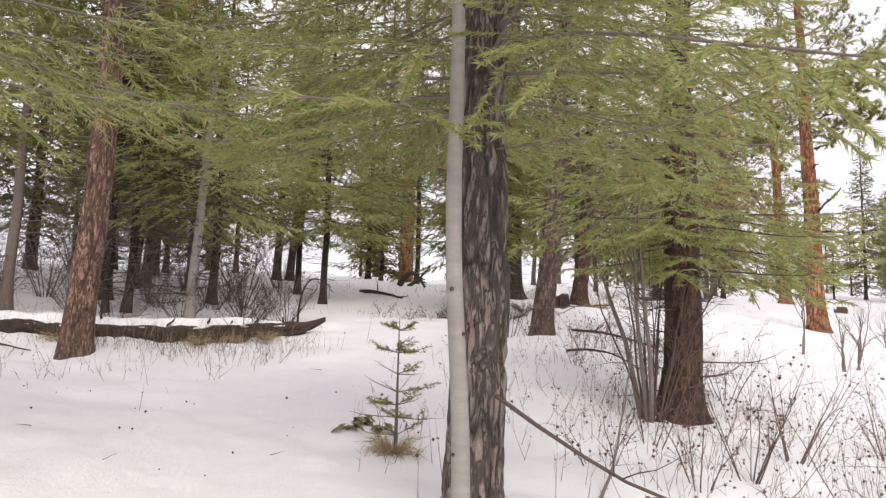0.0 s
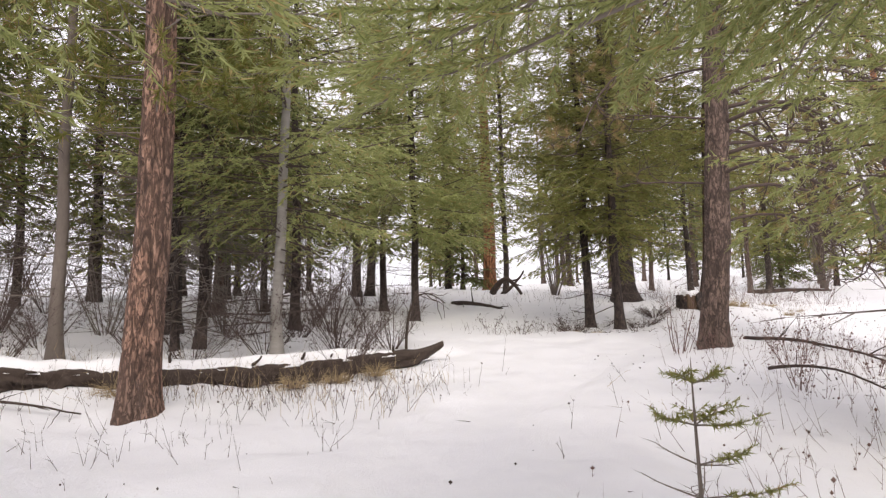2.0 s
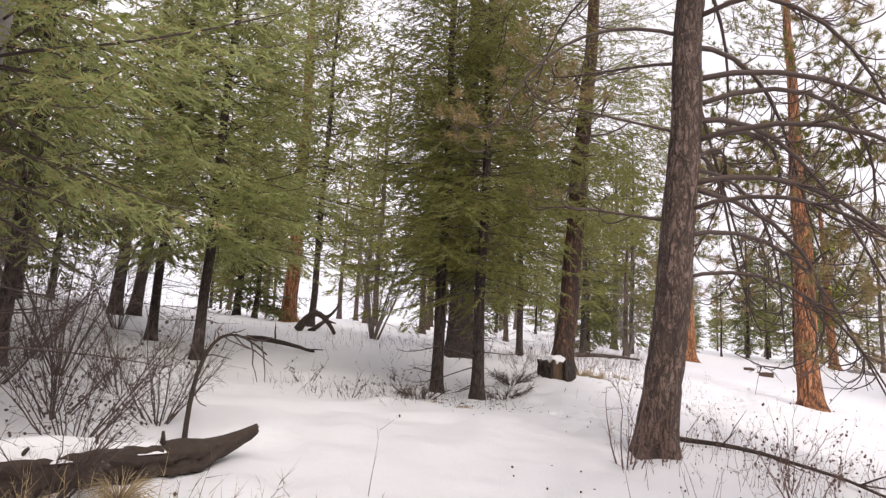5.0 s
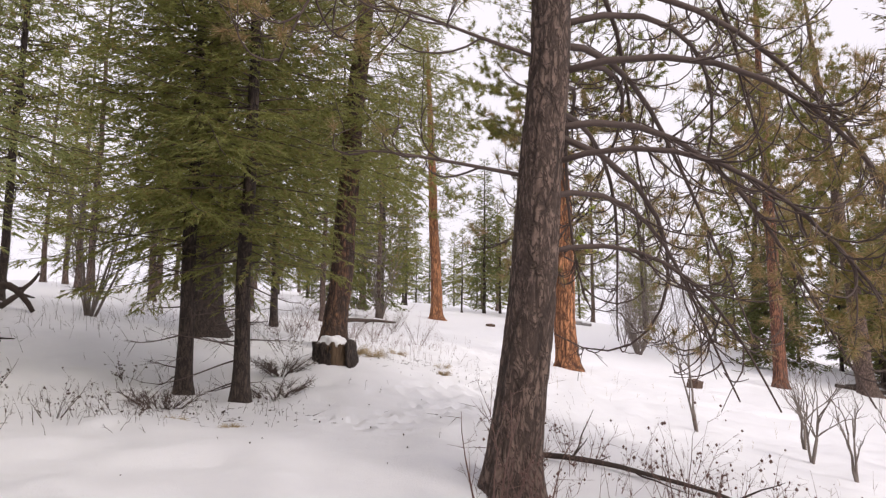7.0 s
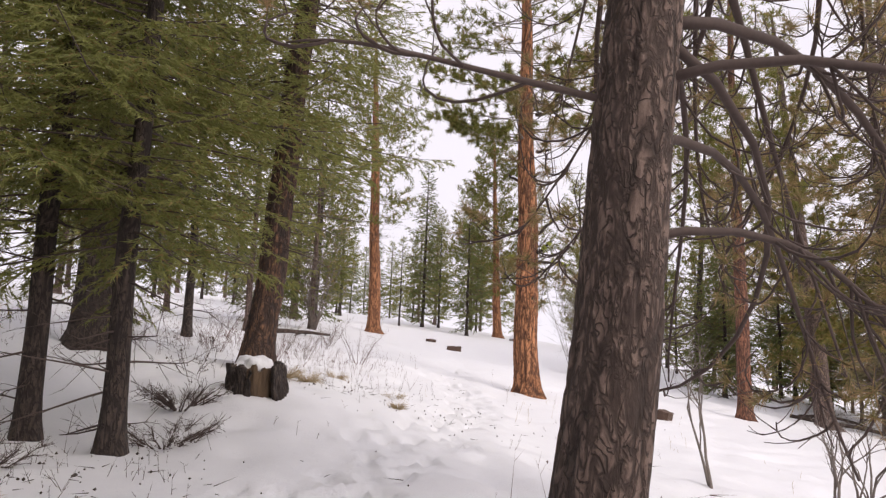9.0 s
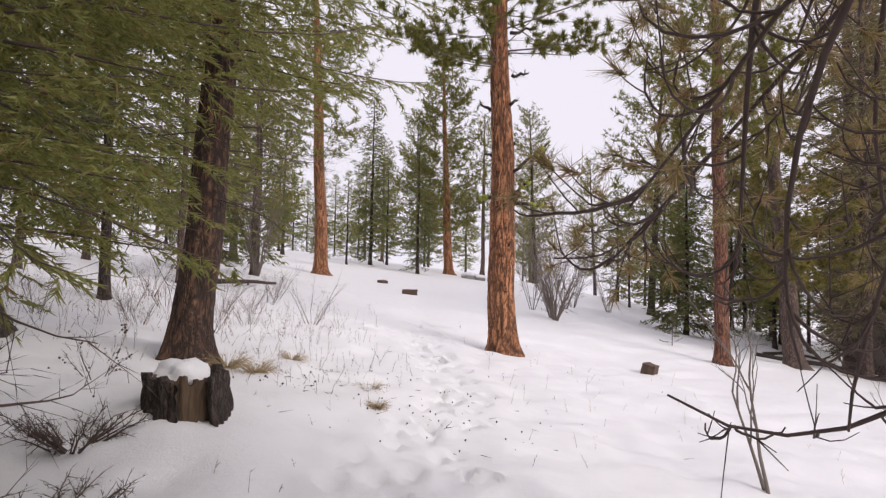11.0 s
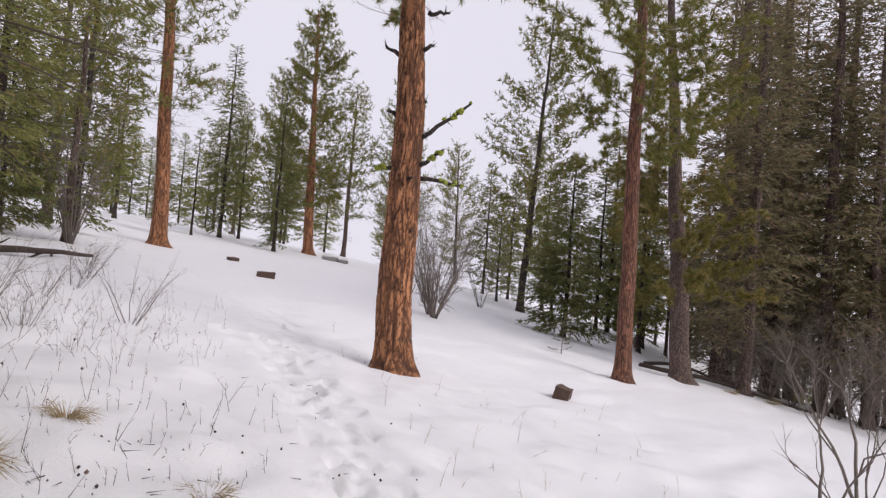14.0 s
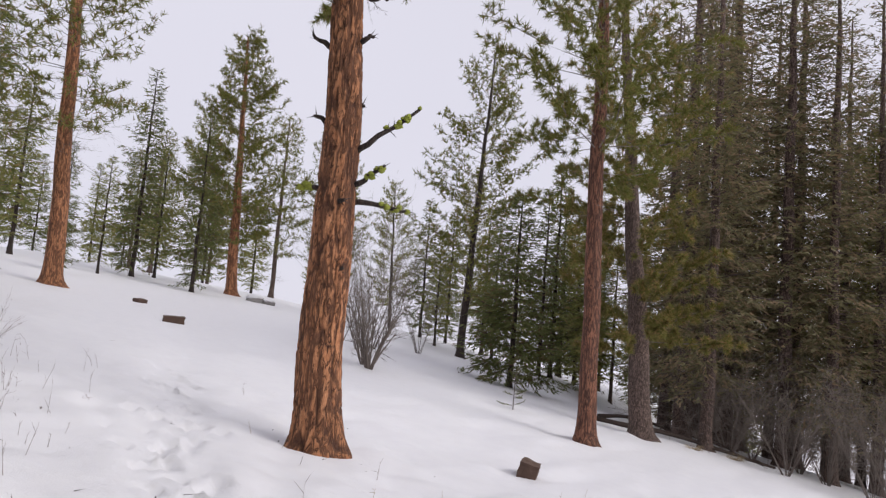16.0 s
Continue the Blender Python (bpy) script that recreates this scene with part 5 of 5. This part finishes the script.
dead_limb("fallen_branch", (-1.6, 25.2), (-0.9, 25.9), 0.07, 304, "broken limb leaning upwards", 0.1, 2, sag=0.7)
dead_limb("fallen_branch", (2.6, 14.7), (4.0, 12.9), 0.03, 305, "thin fallen branch on the snow", 0.1, 6)
dead_limb("fallen_branch", (2.2, 12.2), (3.3, 11.2), 0.022, 306, "thin fallen branch on the snow", 0.15, 6)
dead_limb("fallen_branch", (0.78, 4.25), (3.0, 5.2), 0.013, 307, "long thin branch slanting from the fir down to the snow", -0.15, 8, TWIG, lift=0.85)
dead_limb("fallen_branch", (1.5, 5.4), (2.0, 6.6), 0.014, 308, "thin branch leaning up from the snow", 0.0, 8, TWIG_GREY, sag=0.9)
dead_limb("fallen_branch", (-6.2, 9.2), (-4.9, 9.2), 0.02, 309, "thin fallen branch before the log", 0.06, 5)
dead_limb("fallen_branch", (-8.6, 10.2), (-6.4, 10.0), 0.03, 310, "pale dead branch leaning over the log", 0.0, 5, TWIG_GREY, sag=1.2)
dead_limb("fallen_branch", (28.5, 27.0), (33.0, 22.0), 0.1, 311, "dead branch along the slope's edge", 0.1, 7)
dead_limb("fallen_branch", (30.0, 27.5), (32.0, 25.0), 0.08, 312, "dead branch along the slope's edge", 0.25, 7)
dead_limb("fallen_branch", (8.0, 33.0), (11.5, 34.5), 0.1, 313, "fallen trunk half buried in snow", 0.05, 3)


def wood_block(x, y, w, d, h, turn, seed, label, tilt=0.0):
    bm = bmesh.new()
    bmesh.ops.create_cube(bm, size=1.0)
    bmesh.ops.scale(bm, vec=(w, d, h), verts=bm.verts)
    bmesh.ops.subdivide_edges(bm, edges=bm.edges[:], cuts=3, use_grid_fill=True)
    for v in bm.verts:
        v.co += 0.12 * min(w, h) * Vector((noise.noise(v.co * 8 + Vector((seed, 0, 0))), noise.noise(v.co * 8 + Vector((0, seed, 0))), noise.noise(v.co * 8 + Vector((0, 0, seed)))))
    bmesh.ops.bevel(bm, geom=[e for e in bm.edges if e.calc_face_angle(0) > 0.6], offset=0.01, segments=1)
    me = bpy.data.meshes.new("wood_block")
    bm.to_mesh(me)
    bm.free()
    me.materials.append(WOOD_CUT)
    ob = new("wood_block", me)
    ob.matrix_world = pose(x, y, zat(x, y) + h * 0.3, tilt, 0, turn)
    return tagged(ob, label, "wood block")


wood_block(15.6, 23.45, 0.46, 0.3, 0.26, 20, 1, "dark reddish wood block sunk in the snow", 14)
wood_block(18.75, 36.6, 0.6, 0.3, 0.22, -30, 2, "short sawn log lying in the snow", 6)
wood_block(21.8, 42.6, 0.45, 0.3, 0.16, 10, 3, "snow-dusted wood block on the ridge", 10)
for i, (sx, sy, sr, nm) in enumerate(((34.4, 49.9, 0.45, "snow-covered rock on the ridge"), (35.2, 49.6, 0.35, "snow-covered rock on the ridge"))):
    rock = part("rock", lump(sr, 40 + i, (1.3, 1, 0.7)), STONE)
    rock.location = (sx, sy, zat(sx, sy) + 0.05)
    tagged(rock, nm, "rock", "ridge rocks")
    cap = part("snow_cap", lump(sr * 0.95, 45 + i, (1.25, 0.95, 0.5)), SNOW_CAP)
    cap.location = (sx, sy, zat(sx, sy) + 0.05 + sr * 0.42)
    tagged(cap, "cap of snow on the ridge rock", "snow")

# lichen-covered stubs on the orange pine
def pine_stubs():
    x, y = 12.2, 24.95
    rng = np.random.default_rng(8)
    for zs, az, tilt, L, green in ((4.0, -1.0, 0.75, 1.05, 1), (3.52, -1.1, 0.6, 0.48, 1), (3.3, -0.9, 0.05, 0.85, 1), (4.35, 2.2, 0.2, 0.3, 0), (5.4, 2.1, 0.25, 0.3, 0), (5.5, -1.3, 0.5, 0.22, 0), (6.2, -0.9, 0.2, 0.4, 0), (3.4, 2.4, 0.1, 0.2, 1), (7.2, -0.6, 0.3, 0.6, 0), (3.25, -2.3, 0.3, 0.14, 0), (2.3, -1.9, 0.2, 0.1, 0), (4.7, -1.2, 0.3, 0.12, 0)):
        d = np.array([math.cos(az), math.sin(az), tilt])
        s = np.linspace(0, 1, 7)
        base = np.array([x - 0.015 * zs, y + 0.018 * zs, zat(x, y) + zs]) + 0.22 * np.array([math.cos(az), math.sin(az), 0])
        pts = np.outer(s * L, unit(d)) + np.cumsum(rng.normal(0, 0.02, (7, 3)), 0)
        g = Geo()
        g.tube(pts, np.linspace(0.045, 0.02, 7), 7)
        for k in range(4):
            p, dr = along(pts, np.array([rng.uniform(0.4, 1)]))
            g.sticks(p, p + unit(dr + rng.normal(0, 0.6, (1, 3))) * 0.16, 0.012)
        ob = part("branch_stub", g, BARK_DARK)
        ob.location = base
        tagged(ob, "broken branch stub with yellow-green lichen on the orange pine", "branch", "pine stubs")
        if green:
            m = Geo()
            for k in range(12):
                p, dr = along(pts, np.array([rng.uniform(0.45, 1)]))
                b = lump(rng.uniform(0.03, 0.055), k, (1, 1, 0.8), 0.8, 5, 7)
                for vv, qq in zip(b.v, b.q):
                    m.add(vv + p[0] + rng.normal(0, 0.02, 3), qq)
            tagged(part("lichen", m, MOSS, ob, "yellow-green lichen"), kind="stuff")


pine_stubs()

# grass, weeds and litter
for i, (gx, gy, gr, gh) in enumerate(((4.05, 21.3, 0.3, 0.3), (4.3, 21.1, 0.25, 0.25), (5.25, 22.0, 0.2, 0.22), (5.4, 20.5, 0.2, 0.2), (5.0, 19.8, 0.15, 0.14), (-2.6, 11.6, 0.15, 0.25), (-3.4, 10.9, 0.2, 0.25), (-5.0, 10.0, 0.2, 0.3), (-3.0, 11.2, 0.2, 0.2), (0.1, 16.8, 0.2, 0.12), (0.5, 16.2, 0.2, 0.1), (29.5, 24.0, 0.5, 0.3), (31, 23, 0.5, 0.3))):
    tussock(gx, gy, gr, 400 + i, h=gh)
for i, (bx, by) in enumerate(((2.0, 19.3), (1.6, 18.3), (0.2, 18.0))):
    shrub("root_bush", bx, by, 26, 0.45, 1.6, 420 + i, TWIG, "dark tangle of low dead twigs by the firs", thick=0.011, twigs=14, group="dead tangles")
weeds("weed_stalks", 500, (-4.2, 10.5, 1.7, 0.6), 510, 0.45, TWIG, "dark dry stalks along the fallen log", 0.55, 0.08)
weeds("weed_stalks", 300, (-3.9, 10.7, 1.7, 0.6), 501, 0.4, GRASS, "dry weed stalks along the fallen log")
weeds("weed_stalks", 120, (-3.5, 8.4, 1.8, 0.9), 502, 0.28, TWIG, "sparse dry stalks in the snow")
weeds("weed_stalks", 900, (3.6, 7.4, 1.7, 2.0), 503, 0.5, TWIG_RED, "dry red-brown stalks in the snow", 0.9, 0.12)
weeds("weed_stalks", 320, (3.0, 12.4, 1.0, 1.4), 504, 0.45, TWIG_RED, "dry stalks with seed heads below the pine", 0.9, 0.2)
weeds("weed_stalks", 800, (5.8, 27.3, 2.3, 2.4), 505, 0.36, TWIG_RED, "fine dry stalks on the snow slope", 0.9, 0.03)
weeds("weed_stalks", 160, (5.4, 20.9, 1.3, 1.2), 506, 0.2, TWIG, "short dry stalks in the snow", 0.6)
weeds("weed_stalks", 50, (9.5, 21.5, 2.6, 2.6), 507, 0.3, GRASS, "sparse thin grass stalks in the snow", 0.5)
weeds("weed_stalks", 260, (1.0, 24.0, 3.0, 1.6), 508, 0.4, TWIG, "dry stalks under the firs")
weeds("weed_stalks", 260, (-0.2, 17.7, 1.3, 0.8), 509, 0.22, TWIG, "short dry stalks by the firs")


def litter(n, area, seed, label):
    """Cone scales, bark crumbs and twig bits lying on the snow."""
    rng = np.random.default_rng(seed)
    x, y = rng.normal(area[0], area[2], n), rng.normal(area[1], area[3], n)
    g = Geo()
    for a, b in zip(x, y):
        c = np.array([a, b, zat(a, b) + 0.012])
        if rng.random() < 0.6:
            bead(g, c, rng.uniform(0.005, 0.016), rng)
        else:
            d = unit(np.array([rng.normal(), rng.normal(), 0.1]))
            g.sticks([c], [c + d * rng.uniform(0.05, 0.18)], 0.004)
    return tagged(part("forest_litter", g, WOOD_DEAD), label, "litter", kind="stuff")


litter(170, (4.9, 20.3, 1.1, 0.9), 601, "bark crumbs and cone scales strewn on the snow by the stump")
litter(110, (0.7, 17.4, 0.9, 0.7), 602, "cones and twig bits on the snow under the firs")
litter(140, (2.8, 11.5, 1.2, 2.2), 603, "seed heads and twig bits on the snow")
litter(80, (-1.0, 6.5, 2.0, 2.0), 604, "sparse twig bits on the snow")
litter(50, (10.0, 23.0, 3.0, 2.5), 605, "sparse bark crumbs on the trodden snow")
